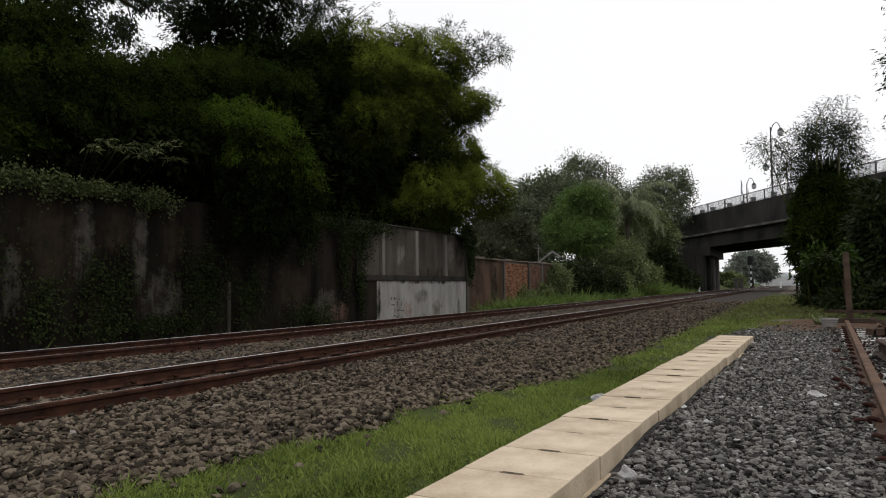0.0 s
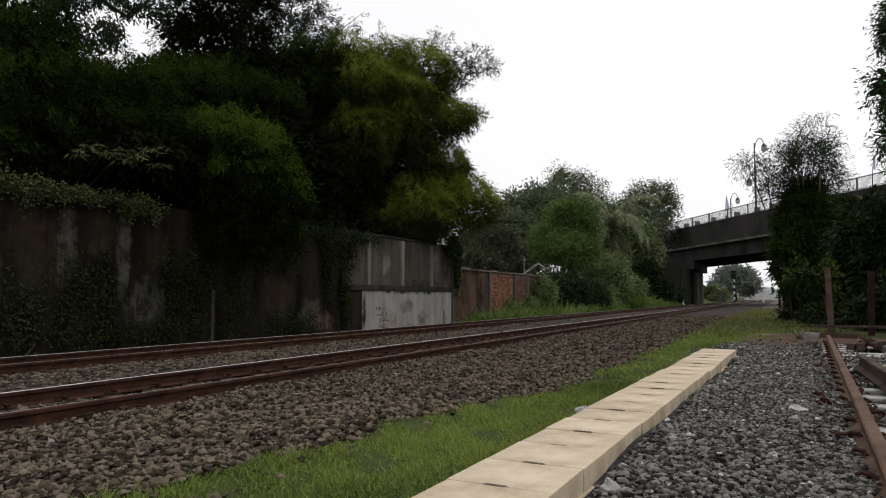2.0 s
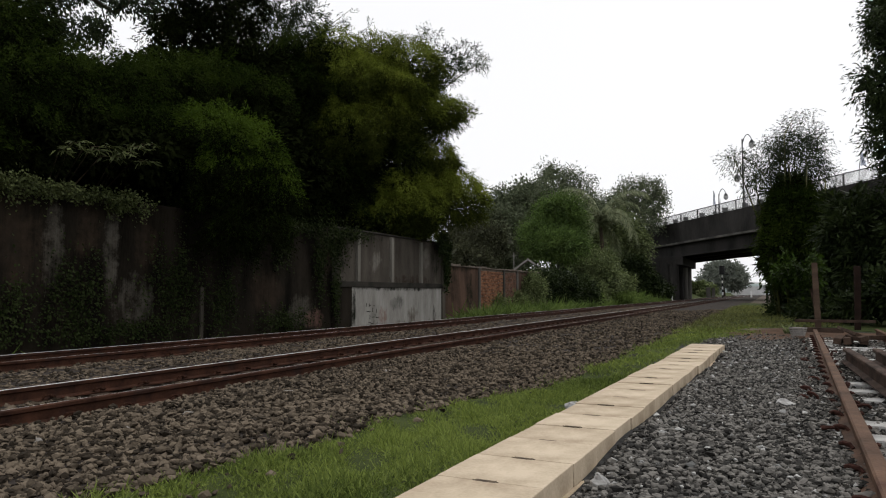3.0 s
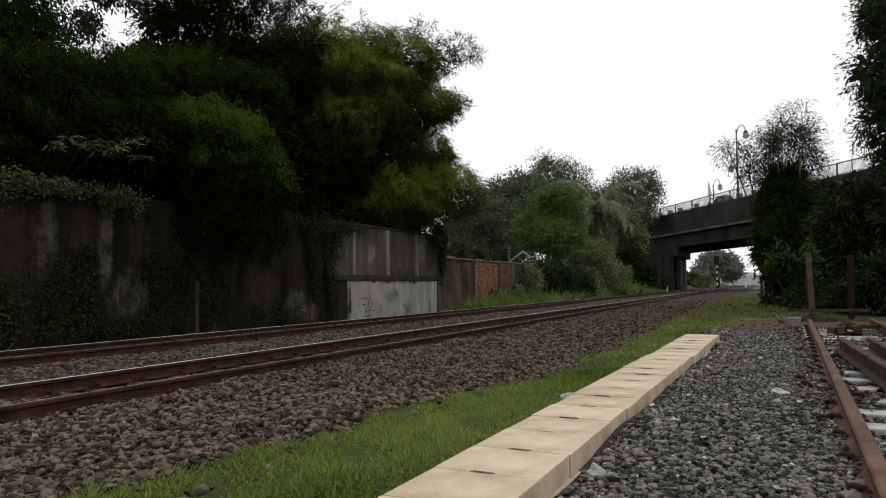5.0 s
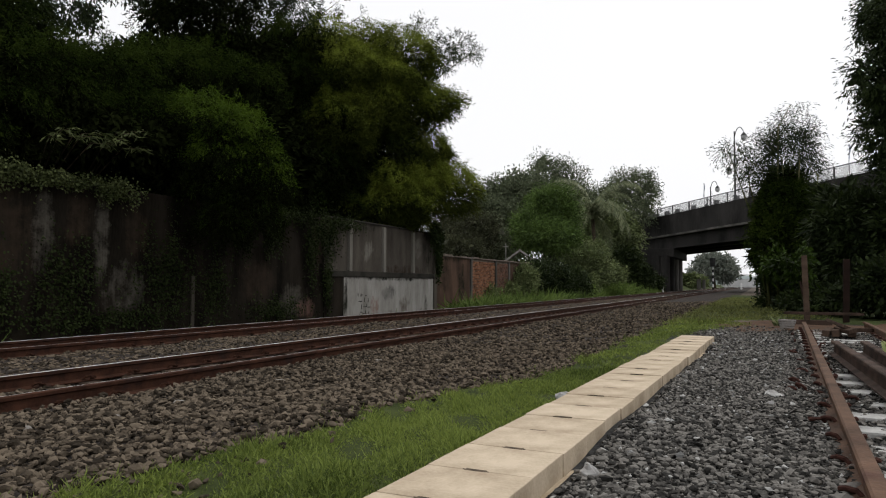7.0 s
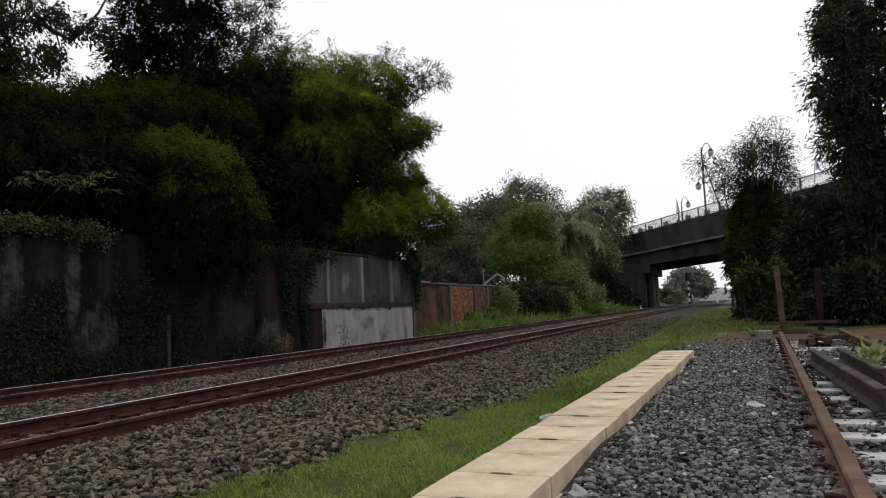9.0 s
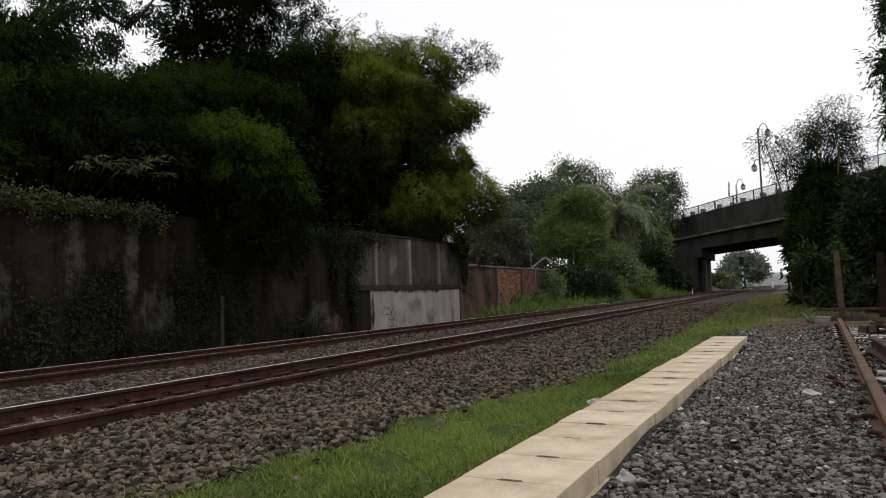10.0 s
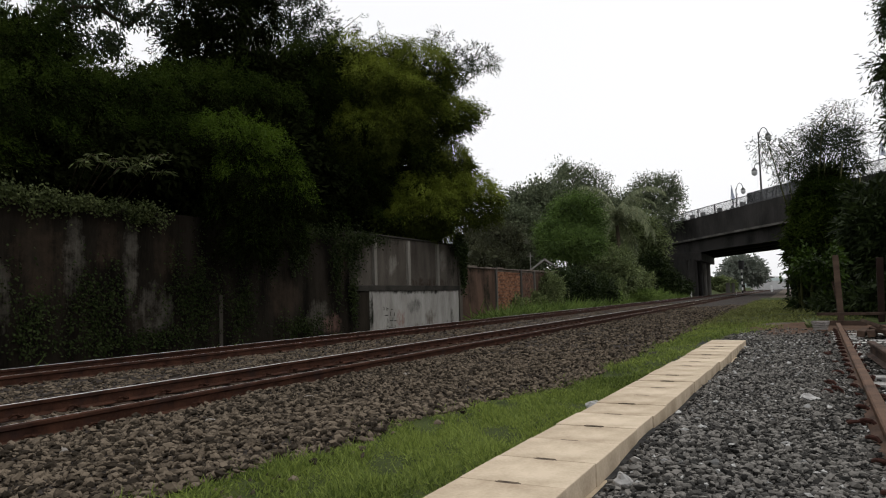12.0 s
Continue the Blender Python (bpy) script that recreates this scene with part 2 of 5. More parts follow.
def lobe_points(lobes, sprays, cap=0.0):
    """Spray roots on the shells of ellipsoid lobes (x, y, z, rx, ry, rz), with their outward ways; uneven, with gaps."""
    w = np.array([(l[3] * l[4] + l[3] * l[5] + l[4] * l[5]) for l in lobes])
    n = np.maximum(6, (sprays * w / w.sum()).astype(int))
    pts, outs = [], []
    for l, k in zip(lobes, n):
        u = rng.normal(size=(k, 3))
        u /= np.linalg.norm(u, axis=1, keepdims=True)
        u[:, 2] = np.where(rng.uniform(0, 1, k) < cap, np.abs(u[:, 2]), u[:, 2])
        rad = rng.uniform(0.62, 1.0, (k, 1)) ** 0.6
        bump = 1 + 0.16 * np.sin(u[:, :1] * 7 + l[0] * 3) * np.cos(u[:, 1:2] * 6 + l[2] * 2) + 0.1 * np.sin(u[:, 2:3] * 11 + l[1])
        pts.append(np.array(l[:3]) + u * rad * bump * np.array(l[3:6]))
        outs.append(u)
    return np.concatenate(pts), np.concatenate(outs)


def sprays_of_leaves(name, lobes, sprays, per, spread, length, width, mat, parent, droop=0.5, label="", flat=0.35, cap=0.0):
    """A crown: twigs over the lobes' shells, each with its leaves, hanging by droop."""
    cut = 0.55 * spread + 0.3 * length
    lobes = [(*l[:3], *(max(r * 0.45, r - cut) for r in l[3:6])) for l in lobes]
    p, o = lobe_points(lobes, sprays, cap)
    k = len(p)
    way = o + rng.normal(size=(k, 3)) * 0.5
    way[:, 2] -= droop
    way /= np.linalg.norm(way, axis=1, keepdims=True)
    t = rng.uniform(0, 1, (k, per, 1))
    c = p[:, None, :] + way[:, None, :] * t * spread + rng.normal(size=(k, per, 3)) * spread * flat * 0.5
    c[:, :, 2] -= (t[:, :, 0] ** 2) * spread * droop * 0.5
    d = way[:, None, :] + rng.normal(size=(k, per, 3)) * 0.55
    d[:, :, 2] -= droop * 0.5
    return leaves_mesh(name, c.reshape(-1, 3), d.reshape(-1, 3), length, width, mat, parent, label)


# ---- ground ----
def smooth(a, b, x):
    t = np.clip((x - a) / (b - a), 0, 1)
    return t * t * (3 - 2 * t)


def ground_z(x, y):
    """Height of the ground: track bed at 0, a low grass strip, the yard 0.2 higher, banks on both sides."""
    x, y = np.asarray(x, float), np.asarray(y, float)
    z = 0.012 + 0.088 * smooth(-4.6, -2.9, x) + 0.1 * smooth(-2.6, -1.4, x)
    for xc in (-6.40, -10.43):
        z = z - 0.05 * (1 - smooth(0.45, 0.75, np.abs(x - xc)))
    z = z - 0.035 * smooth(0.48, 0.6, x) * smooth(2.2, 1.6, x) * smooth(16.5, 15.5, y)
    z = z - 0.25 * smooth(-11.9, -13.2, x)
    z = z + 1.0 * smooth(-14.2, -17.0, x) + 1.6 * smooth(3.6, 8.0, x) * smooth(8, 20, y)
    far = smooth(26, 60, y)
    z = z - far * 0.12 * smooth(-3.2, -1.0, x) + 0.5 * far * smooth(-12.5, -15, x)
    return z + 0.02 * np.sin(x * 2.1 + 0.7 * y) * np.cos(y * 1.3) + 0.012 * np.sin(5 * x - 3 * y)


def in_dirt(x, y):
    return (y > 15.2 + 0.25 * np.sin(3 * x)) & (y < 19.5 + 0.7 * np.sin(2.3 * x)) & (x > -0.75 + 0.3 * np.sin(1.7 * y)) & (x < 3.5)


def in_grass(x, y):
    left = -2.95 + 0.95 * smooth(3.5, 9, y) - 0.25 * smooth(14, 24, y) + 0.07 * np.sin(y * 1.9) + 0.06 * np.sin(y * 4.7)
    right = -1.3 + 0.25 * np.sin(1.9 * y) * smooth(11, 13, y) + 2.4 * smooth(19, 22, y) + 0.8 * smooth(14, 15.5, y)
    return (x > left) & (x < right) & (y < 75)


def build_ground():
    xs = np.unique(np.concatenate([np.linspace(-700, -40, 12), np.linspace(-40, -14, 20), np.linspace(-14, 5, 96), np.linspace(5, 40, 24), np.linspace(40, 700, 12)]))
    ys = np.unique(np.concatenate([np.linspace(-300, -4, 12), np.linspace(-4, 30, 160), np.linspace(30, 160, 90), np.linspace(160, 1500, 24)]))
    gx, gy = np.meshgrid(xs, ys)
    gz = ground_z(gx, gy)
    v = np.stack([gx, gy, gz], -1).reshape(-1, 3)
    nx = len(xs)
    faces, mats = [], []
    for j in range(len(ys) - 1):
        for i in range(nx - 1):
            faces.append((j * nx + i, j * nx + i + 1, (j + 1) * nx + i + 1, (j + 1) * nx + i))
            cx, cy = (xs[i] + xs[i + 1]) / 2, (ys[j] + ys[j + 1]) / 2
            m = 0
            if in_dirt(cx, cy):
                m = 1
            elif in_grass(cx, cy) or cx < -12.6 or cx > 3.5 or (cx > 1 and cy > 19):
                m = 2
            elif cx < -1.6:
                m = 3
            elif cy < 19:
                m = 4
            mats.append(m)
    ob = mesh_object("ground", v, faces, M_SOIL, smooth=True)
    for m in (M_DIRT, material("turf", (0.018, 0.027, 0.007), (0.06, 0.075, 0.022), 3.0, 0.95, bump=0.8), M_BALLAST_BED, M_GRAVEL_BED):
        ob.data.materials.append(m)
    ob.data.polygons.foreach_set("material_index", mats)
    return tagged(ob, "track bed, turf, red dirt and gravel yard", "ground", kind="structure")


# beds are darker than their stones: gap shade put into the colour
M_BALLAST_BED = material("ballast_bed", (0.012, 0.01, 0.009), (0.06, 0.05, 0.043), 9.0, 0.95, bump=1.0, fine=26.0)
M_GRAVEL_BED = material("gravel_bed", (0.012, 0.012, 0.012), (0.06, 0.06, 0.06), 14.0, 0.95, bump=1.0, fine=34.0)
build_ground()

_b = bmesh.new()
bmesh.ops.create_icosphere(_b, subdivisions=1, radius=1.0)
_b.verts.ensure_lookup_table()
M_PALE_GRAVEL = material("pale_gravel_stone", (0.16, 0.16, 0.155), (0.42, 0.415, 0.4), 9.0, 0.85, per_island=1.2)
ICO_V = np.array([v.co[:] for v in _b.verts])
ICO_F = np.array([[v.index for v in f.verts] for f in _b.faces])
_b.free()
OCT_V = np.array([(1, 0, 0), (0, 1, 0), (-1, 0, 0), (0, -1, 0), (0.2, 0.1, 1), (0, 0, -1)], float)
OCT_F = np.array([(0, 1, 4), (1, 2, 4), (2, 3, 4), (3, 0, 4), (1, 0, 5), (2, 1, 5), (3, 2, 5), (0, 3, 5)])


def stones(name, zone, count, size, mat, label, keep, lift=0.25, near=False):
    """Crushed angular stones scattered over a rectangle of ground (x0, x1, y0, y1), where keep(x, y) holds."""
    x, y = rng.uniform(zone[0], zone[1], count), rng.uniform(zone[2], zone[3], count)
    ok = keep(x, y)
    x, y = x[ok], y[ok]
    n = len(x)
    base_v, base_f = (OCT_V, OCT_F) if not near else (ICO_V, ICO_F)
    nv = len(base_v)
    shapes = base_v[None] * (1 + rng.uniform(-0.42, 0.36, (24, nv, 1)))
    pick = shapes[rng.integers(0, 24, n)]
    s = size * np.clip(rng.lognormal(0, 0.28, n), 0.5, 1.75)
    pick = pick * (s[:, None, None] * np.stack([rng.uniform(0.8, 1.45, n), rng.uniform(0.55, 1.0, n), rng.uniform(0.4, 0.8, n)], -1)[:, None, :]) * 0.5
    a, t = rng.uniform(0, 2 * np.pi, n), rng.normal(0, 0.45, n)
    ca, sa, ct, st = np.cos(a), np.sin(a), np.cos(t), np.sin(t)
    px, py, pz = pick[:, :, 0], pick[:, :, 1], pick[:, :, 2]
    py, pz = py * ct[:, None] - pz * st[:, None], py * st[:, None] + pz * ct[:, None]
    px, py = px * ca[:, None] - py * sa[:, None], px * sa[:, None] + py * ca[:, None]
    z = ground_z(x, y) + s * rng.uniform(-0.15, lift + 0.3, n)
    v = np.stack([px + x[:, None], py + y[:, None], pz + z[:, None]], -1).reshape(-1, 3)
    f = (base_f[None] + (np.arange(n) * nv)[:, None, None]).reshape(-1, 3)
    me = bpy.data.meshes.new(name)
    me.vertices.add(len(v))
    me.vertices.foreach_set("co", v.astype(np.float32).ravel())
    me.loops.add(f.size)
    me.loops.foreach_set("vertex_index", f.astype(np.int32).ravel())
    me.polygons.add(len(f))
    me.polygons.foreach_set("loop_start", np.arange(0, f.size, 3, dtype=np.int32))
    me.update(calc_edges=True)
    me.polygons.foreach_set("use_smooth", [False] * len(f))
    me.materials.append(mat)
    return tagged(new(name, me), label, "gravel", kind="stuff")


def on_ballast(x, y):
    return ~in_grass(x, y) | (rng.uniform(0, 1, len(x)) < 0.04)


def on_yard(x, y):
    slab = (x < -0.82 + 0.024 * (y - 3)) & (y < 12.0)
    return ~slab & (~in_dirt(x, y) | (rng.uniform(0, 1, len(x)) < 0.25)) & (~in_grass(x, y) | (rng.uniform(0, 1, len(x)) < 0.1))


BALLAST = "brownish grey crushed ballast stones beside the track"
stones("ballast", (-5.7, -2.4, 0.8, 6.5), 18000, 0.044, M_BALLAST, BALLAST, on_ballast, near=True)
stones("ballast", (-5.7, -2.0, 6.5, 12), 18000, 0.046, M_BALLAST, BALLAST, on_ballast)
stones("ballast", (-5.7, -1.8, 12, 45), 24000, 0.06, M_BALLAST, BALLAST, on_ballast)
stones("ballast", (-12.1, -5.7, 1.5, 20), 27000, 0.055, M_BALLAST, "brownish grey ballast between and under the rails", on_ballast, 0.0)
stones("ballast", (-12.1, -5.7, 20, 60), 18000, 0.075, M_BALLAST, "brownish grey ballast between and under the rails", on_ballast, -0.2)
stones("yard_gravel", (-0.9, 0.62, 1.6, 5), 21000, 0.029, M_GRAVEL, "loose bluish grey gravel with pale stones", on_yard, near=True)
stones("yard_gravel", (-0.9, 0.62, 5, 10), 25000, 0.03, M_GRAVEL, "loose bluish grey gravel with pale stones", on_yard)
stones("yard_gravel", (-1.1, 2.4, 10, 16.4), 19000, 0.036, M_GRAVEL, "loose bluish grey gravel with pale stones", on_yard)
stones("yard_gravel", (0.62, 2.4, 1.5, 10), 9500, 0.044, M_GRAVEL, "loose bluish grey gravel between yard rails", on_yard)
stones("pale_stones", (-0.85, 0.5, 1.2, 15), 1500, 0.03, M_PALE_GRAVEL, "scattered chalky white gravel stones", on_yard, 0.5)


def single_stone(p, size, mat, label, flat=0.5):
    bm = bmesh.new()
    bmesh.ops.create_icosphere(bm, subdivisions=2, radius=size / 2)
    for v in bm.verts:
        v.co *= 1 + 0.5 * noise.noise(v.co * (4 / size) + Vector((p[0], p[1], 0)))
        v.co.z *= flat
        v.co.x *= 1.25
    ob = part("stone", bm, mat, None)
    ob.location = (p[0], p[1], float(ground_z(p[0], p[1])) + size * 0.15)
    ob.rotation_euler = (0.3, 0.15, p[0] * 9)
    return tagged(ob, label, "stone")


single_stone((-0.75, 3.43), 0.08, M_WHITE_STONE, "chalky white broken stone lying on gravel", 1.2)
single_stone((-1.38, 5.42), 0.095, M_WHITE_STONE, "whitish lump of plaster beside the slabs", 0.8)
single_stone((0.11, 6.27), 0.13, M_WHITE_STONE, "pale flat stone lying on gravel")
single_stone((0.37, 3.65), 0.085, M_GRAVEL, "large pale grey stone beside the yard rail", 0.6)
single_stone((0.31, 3.43), 0.08, M_GRAVEL, "dark grey stone beside the yard rail", 0.8)
for q in ((-4.90, 3.55), (-4.82, 4.24), (-4.87, 5.04), (-4.82, 8.74), (-4.83, 6.50)):
    single_stone(q, 0.1, M_PALE, "flat whitish stone on the ballast", 0.22)


# ---- grass ----
def grass(name, zone, count, height, width, mat, label, keep):
    x, y = rng.uniform(zone[0], zone[1], count), rng.uniform(zone[2], zone[3], count)
    clump = np.sin(x * 5.1 + 1.7 * y) * np.cos(y * 3.7 - x) + np.sin(x * 13 + y * 9) * 0.6 + rng.normal(0, 0.55, count)
    ok = keep(x, y) & (clump > -1.0)
    x, y = x[ok], y[ok]
    c = np.stack([x, y, ground_z(x, y) - 0.01], -1)
    d = rng.normal(size=(len(x), 3)) * 1.0
    d[:, 2] = 1
    tuft = np.clip(0.75 + 0.45 * clump[ok], 0.35, 1.5) * rng.uniform(0.6, 1.2, len(x))
    ob = leaves_mesh(name, c, d, height * tuft, width, mat)
    return tagged(ob, label, "grass", kind="stuff")


def tuft_edge(x, y):
    return in_grass(x + rng.normal(0, 0.14, len(x)), y + rng.normal(0, 0.2, len(x))) & (~in_dirt(x, y) | (rng.uniform(0, 1, len(x)) < 0.45))


grass("grass", (-3.6, -1.25, 0.8, 8), 150000, 0.062, 0.0075, L_GRASS, "short bright green grass strip beside the slabs", tuft_edge)
grass("grass", (-3.6, 0.2, 8, 20), 50000, 0.085, 0.012, L_GRASS, "short bright green grass strip beside the slabs", tuft_edge)
grass("grass", (-2.6, 2.0, 17, 60), 26000, 0.13, 0.025, L_DRY, "patchy yellowish green grass by the track", tuft_edge)
grass("weeds", (-14.0, -12.4, 6, 34), 4200, 0.3, 0.03, L_WEED, "thin weeds at the foot of the wall", lambda x, y: rng.uniform(0, 1, len(x)) < 0.12 + 0.3 * (y > 29))
grass("weeds", (-14.3, -12.0, 32, 100), 26000, 0.75, 0.06, L_WEED, "tall bright green grass on the railway bank", lambda x, y: x > -14)


# ---- tracks ----
def rail_profile(head, foot, height):
    h, f = head / 2, foot / 2
    return [(-f, 0), (f, 0), (f, 0.012), (0.016, 0.032), (0.01, height - 0.05), (h, height - 0.036), (h, height - 0.008), (h - 0.01, height),
            (-h + 0.01, height), (-h, height - 0.008), (-h, height - 0.036), (-0.01, height - 0.05), (-0.016, 0.032), (-f, 0.012)]


def rail(name, length, mat, parent=None, head=0.07, foot=0.14, height=0.159, label="", shine=True):
    """A flat-bottomed rail along +y, with its worn running surface."""
    prof = rail_profile(head, foot, height)
    steps = max(2, int(length / 6))
    v, f, k = [], [], len(prof)
    for i in range(steps + 1):
        v += [(px, length * i / steps, pz) for px, pz in prof]
    for i in range(steps):
        f += [(i * k + j, i * k + (j + 1) % k, (i + 1) * k + (j + 1) % k, (i + 1) * k + j) for j in range(k)]
    f += [tuple(range(k))[::-1], tuple(range(steps * k, (steps + 1) * k))]
    ob = mesh_object(name, v, f, mat, parent, label)
    if shine:
        bm = bmesh.new()
        box(bm, -head * 0.16, head * 0.16, 0, length, height - 0.001, height + 0.002)
        part("running_surface", bm, M_SHINE, ob, "bright polished strip on the rail head")
    return ob


def clip_bm(side):
    bm = bmesh.new()
    pts = [(side * 0.05, -0.05, 0.03), (side * 0.07, -0.03, 0.055), (side * 0.11, 0.0, 0.06), (side * 0.13, 0.04, 0.045), (side * 0.1, 0.06, 0.04), (side * 0.06, 0.03, 0.035)]
    tube(bm, pts, 0.015, 6)
    return bm


def track(xc, y0, y1, label, cant=0.0):
    """Two rails on concrete sleepers, with spring clips; the first sleepers are things one can count."""
    tr = empty("railway_track", pose(xc, y0, 0), label, "railway track", "main tracks", "structure")
    rails = []
    for sx in (-0.569, 0.569):
        r = rail("rail", y1 - y0, M_RAIL, tr, label="rusty brown steel rail")
        r.location = (sx, 0, -cant if sx > 0 else 0.0)
        r.children[0].location = (-0.018 if sx > 0 else 0.018, 0, -0.0005 if sx > 0 else 0)
        r.children[0].scale = (0.1 if sx > 0 else 1.2, 1, 1)
        rails.append(r)
    bm = bmesh.new()
    box(bm, -0.85, 0.85, -0.12, 0.12, -0.17, -0.006, 0.02)
    tie = part("sleeper", bm, M_STAINED_TIE, tr, "rust-stained concrete sleeper")
    clips = [part("rail_clip", clip_bm(s), M_RAIL, None) for s in (-1, 1)]
    cdata = [c.data for c in clips]
    for c in clips:
        bpy.data.objects.remove(c)
    tdata = tie.data
    bpy.data.objects.remove(tie)
    for i in range(64):
        yy = 0.4 + i * 0.62
        o = new("sleeper", tdata)
        o.parent, o.location = tr, (0, yy, 0)
        for r in rails:
            for k, s in enumerate((-1, 1)):
                c = new("rail_clip", cdata[k])
                c.parent, c.location = r, (0, yy, 0)
    return tr


track(-6.40, 1.0, 420.0, "rusty railway track on concrete sleepers, nearer line", 0.018)
track(-10.43, 3.0, 420.0, "rusty railway track on concrete sleepers, farther line")


# ---- concrete cover slabs in a row ----
def slab_row():
    base = pose(-1.117, 2.9, 0.0, 0, 0, -1.5)
    th = empty("slab_path", base, "row of pale concrete cable trough slabs on the ground", "path", kind="structure")
    y, i = -2.274, 0
    local = random.Random(4)
    while y < 9.1:
        ln = 0.4565
        bm = bmesh.new()
        # cover with a half slot in each end
        box(bm, -0.247, 0.247, 0.0035, ln - 0.0035, -0.045, 0.065, 0.005)
        o = part("slab", bm, M_SLAB, th)
        o.location = (local.uniform(-0.005, 0.005) + (0.012 if 5.1 < y < 6.6 else 0.0), y, 0.235 + local.uniform(-0.003, 0.003))
        o.rotation_euler = (local.uniform(-0.007, 0.007), local.uniform(-0.007, 0.007), local.uniform(-0.006, 0.006))
        bm = bmesh.new()
        box(bm, -0.06, 0.06, -0.014, 0.014, 0.0, 0.0665, 0.0)
        bmesh.ops.bevel(bm, geom=[e for e in bm.edges if abs(e.verts[0].co.z - e.verts[1].co.z) > 0.03], offset=0.012, segments=2, affect="EDGES")
        part("lifting_slot", bm, M_HOLE, o, "dark lifting slot in the slab joint").location = (local.uniform(-0.03, 0.03), 0, 0)
        y += ln
        i += 1
    bm = bmesh.new()
    box(bm, -0.24, -0.19, -2.27, 9.1, -0.05, 0.189, 0.004)
    part("trough_side", bm, M_SLAB, th)
    bm = bmesh.new()
    box(bm, 0.19, 0.268, -2.27, 9.1, -0.05, 0.189, 0.004)
    part("trough_side", bm, M_SLAB, th)


slab_row()


# ---- yard: old rails, clips, sleepers, scrap ----
def yard():
    turn = -2.0
    th = empty("yard_track", pose(0.318, 0.6, 0.2, 0, 0, turn), "disused brown yard track with rusty spring clips", "railway track", kind="structure")
    a = rail("rail", 15.9, M_YARD_RAIL, th, head=0.076, foot=0.14, height=0.15, label="dull brown rusty rail", shine=False)
    b = rail("rail", 16.6, M_YARD_RAIL, th, head=0.076, foot=0.14, height=0.15, label="dull brown rusty rail", shine=False)
    b.location = (1.14, 0, 0)
    bm = bmesh.new()
    box(bm, -0.13, 1.42, -0.11, 0.11, -0.14, -0.004, 0.015)
    sl = part("sleeper", bm, material("white_worn_sleeper", (0.22, 0.22, 0.21), (0.56, 0.55, 0.53), 4.0, 0.9, third=(0.12, 0.11, 0.1)), th, "whitish worn concrete sleeper")
    sl.location = (0, 0.5, 0)
    cl = [clip_bm(-1), clip_bm(1)]
    cd = []
    for c in cl:
        for v in c.verts:
            v.co *= 0.8
        o = part("rail_clip", c, M_CLIP, a)
        cd.append(o.data)
        o.location = (0, 0.5, 0)
    for i in range(1, 26):
        yy = 0.5 + i * 0.6
        o = new("sleeper", sl.data)
        o.parent, o.location = th, (0, yy, random.uniform(-0.015, 0.0))
        for k in (0, 1):
            for r in (a, b):
                o = new("rail_clip", cd[k])
                o.parent, o.location, o.rotation_euler = r, (0, yy, 0), (0, 0, random.uniform(-0.3, 0.3))
    # clips thrown down along the rail
    for i in range(18):
        o = new("loose_rail_clip", cd[i % 2])
        side = -1 if i % 3 else 1
        yy = random.uniform(2, 15)
        o.location = (0.36 + 0.0314 * (yy - 0.6) + side * random.uniform(0.1, 0.26), yy, 0.2)
        o.rotation_euler = (random.uniform(-0.6, 0.6), random.uniform(-0.6, 0.6), random.uniform(0, 6.2))
        tagged(o, "loose rusty red spring clip on gravel", "rail clip", "loose rail clips")


M_CLIP = material("red_rust", (0.03, 0.014, 0.011), (0.1, 0.045, 0.035), 12.0, 0.9)
yard()


def loose_rail(p, yaw, length, tilt, label):
    r = rail("loose_rail", length, M_OLD_RAIL, None, head=0.09, foot=0.15, height=0.17, shine=False)
    r.matrix_world = pose(p[0], p[1], p[2], 0, tilt, yaw)
    return tagged(r, label, "rail", "loose rails")


loose_rail((0.95, 5.9, 0.24), 0.9, 4.3, 0, "old brown rail lying loose between the yard rails")
loose_rail((1.2, 7.4, 0.24), -0.3, 2.9, 0, "short old brown rail lying loose on sleepers")


def beam(p, q, w, h, mat, name, label, category, tilt=0.0):
    """A timber or steel beam between two points, with chipped edges."""
    p, q = Vector(p), Vector(q)
    bm = bmesh.new()
    ln = (q - p).length
    box(bm, -w / 2, w / 2, 0, ln, -h / 2, h / 2, min(w, h) * 0.08)
    for v in bm.verts:
        v.co += Vector((noise.noise(v.co * 3 + p), 0, noise.noise(v.co * 4 - p))) * min(w, h) * 0.12
    ob = part(name, bm, mat, None)
    d = q - p
    ob.matrix_world = Matrix.Translation(p) @ d.to_track_quat("Y", "Z").to_matrix().to_4x4() @ pose(0, 0, 0, 0, tilt, 0)
    return tagged(ob, label, category)


# reddish steel, darkened in colour for the shade of the bushes
M_SHADED_STEEL = material("shaded_reddish_steel", (0.008, 0.005, 0.004), (0.028, 0.016, 0.012), 4.0, 0.85, bump=0.4)
# stop barrier at the end of the yard track
beam((0.42, 16.75, 0.33), (1.4, 16.6, 0.33), 0.09, 0.1, M_OLD_RAIL, "stop_beam", "rusty brown beam across the yard track end", "beam")
beam((0.6, 19.6, 0.42), (2.3, 19.4, 0.42), 0.07, 0.07, M_OLD_RAIL, "stop_beam", "thin rusty beam across the yard track end", "beam")
beam((1.13, 20.0, 0.1), (1.09, 20.0, 1.85), 0.14, 0.14, M_POST, "wooden_post", "rust-stained square post standing beside bushes", "post")
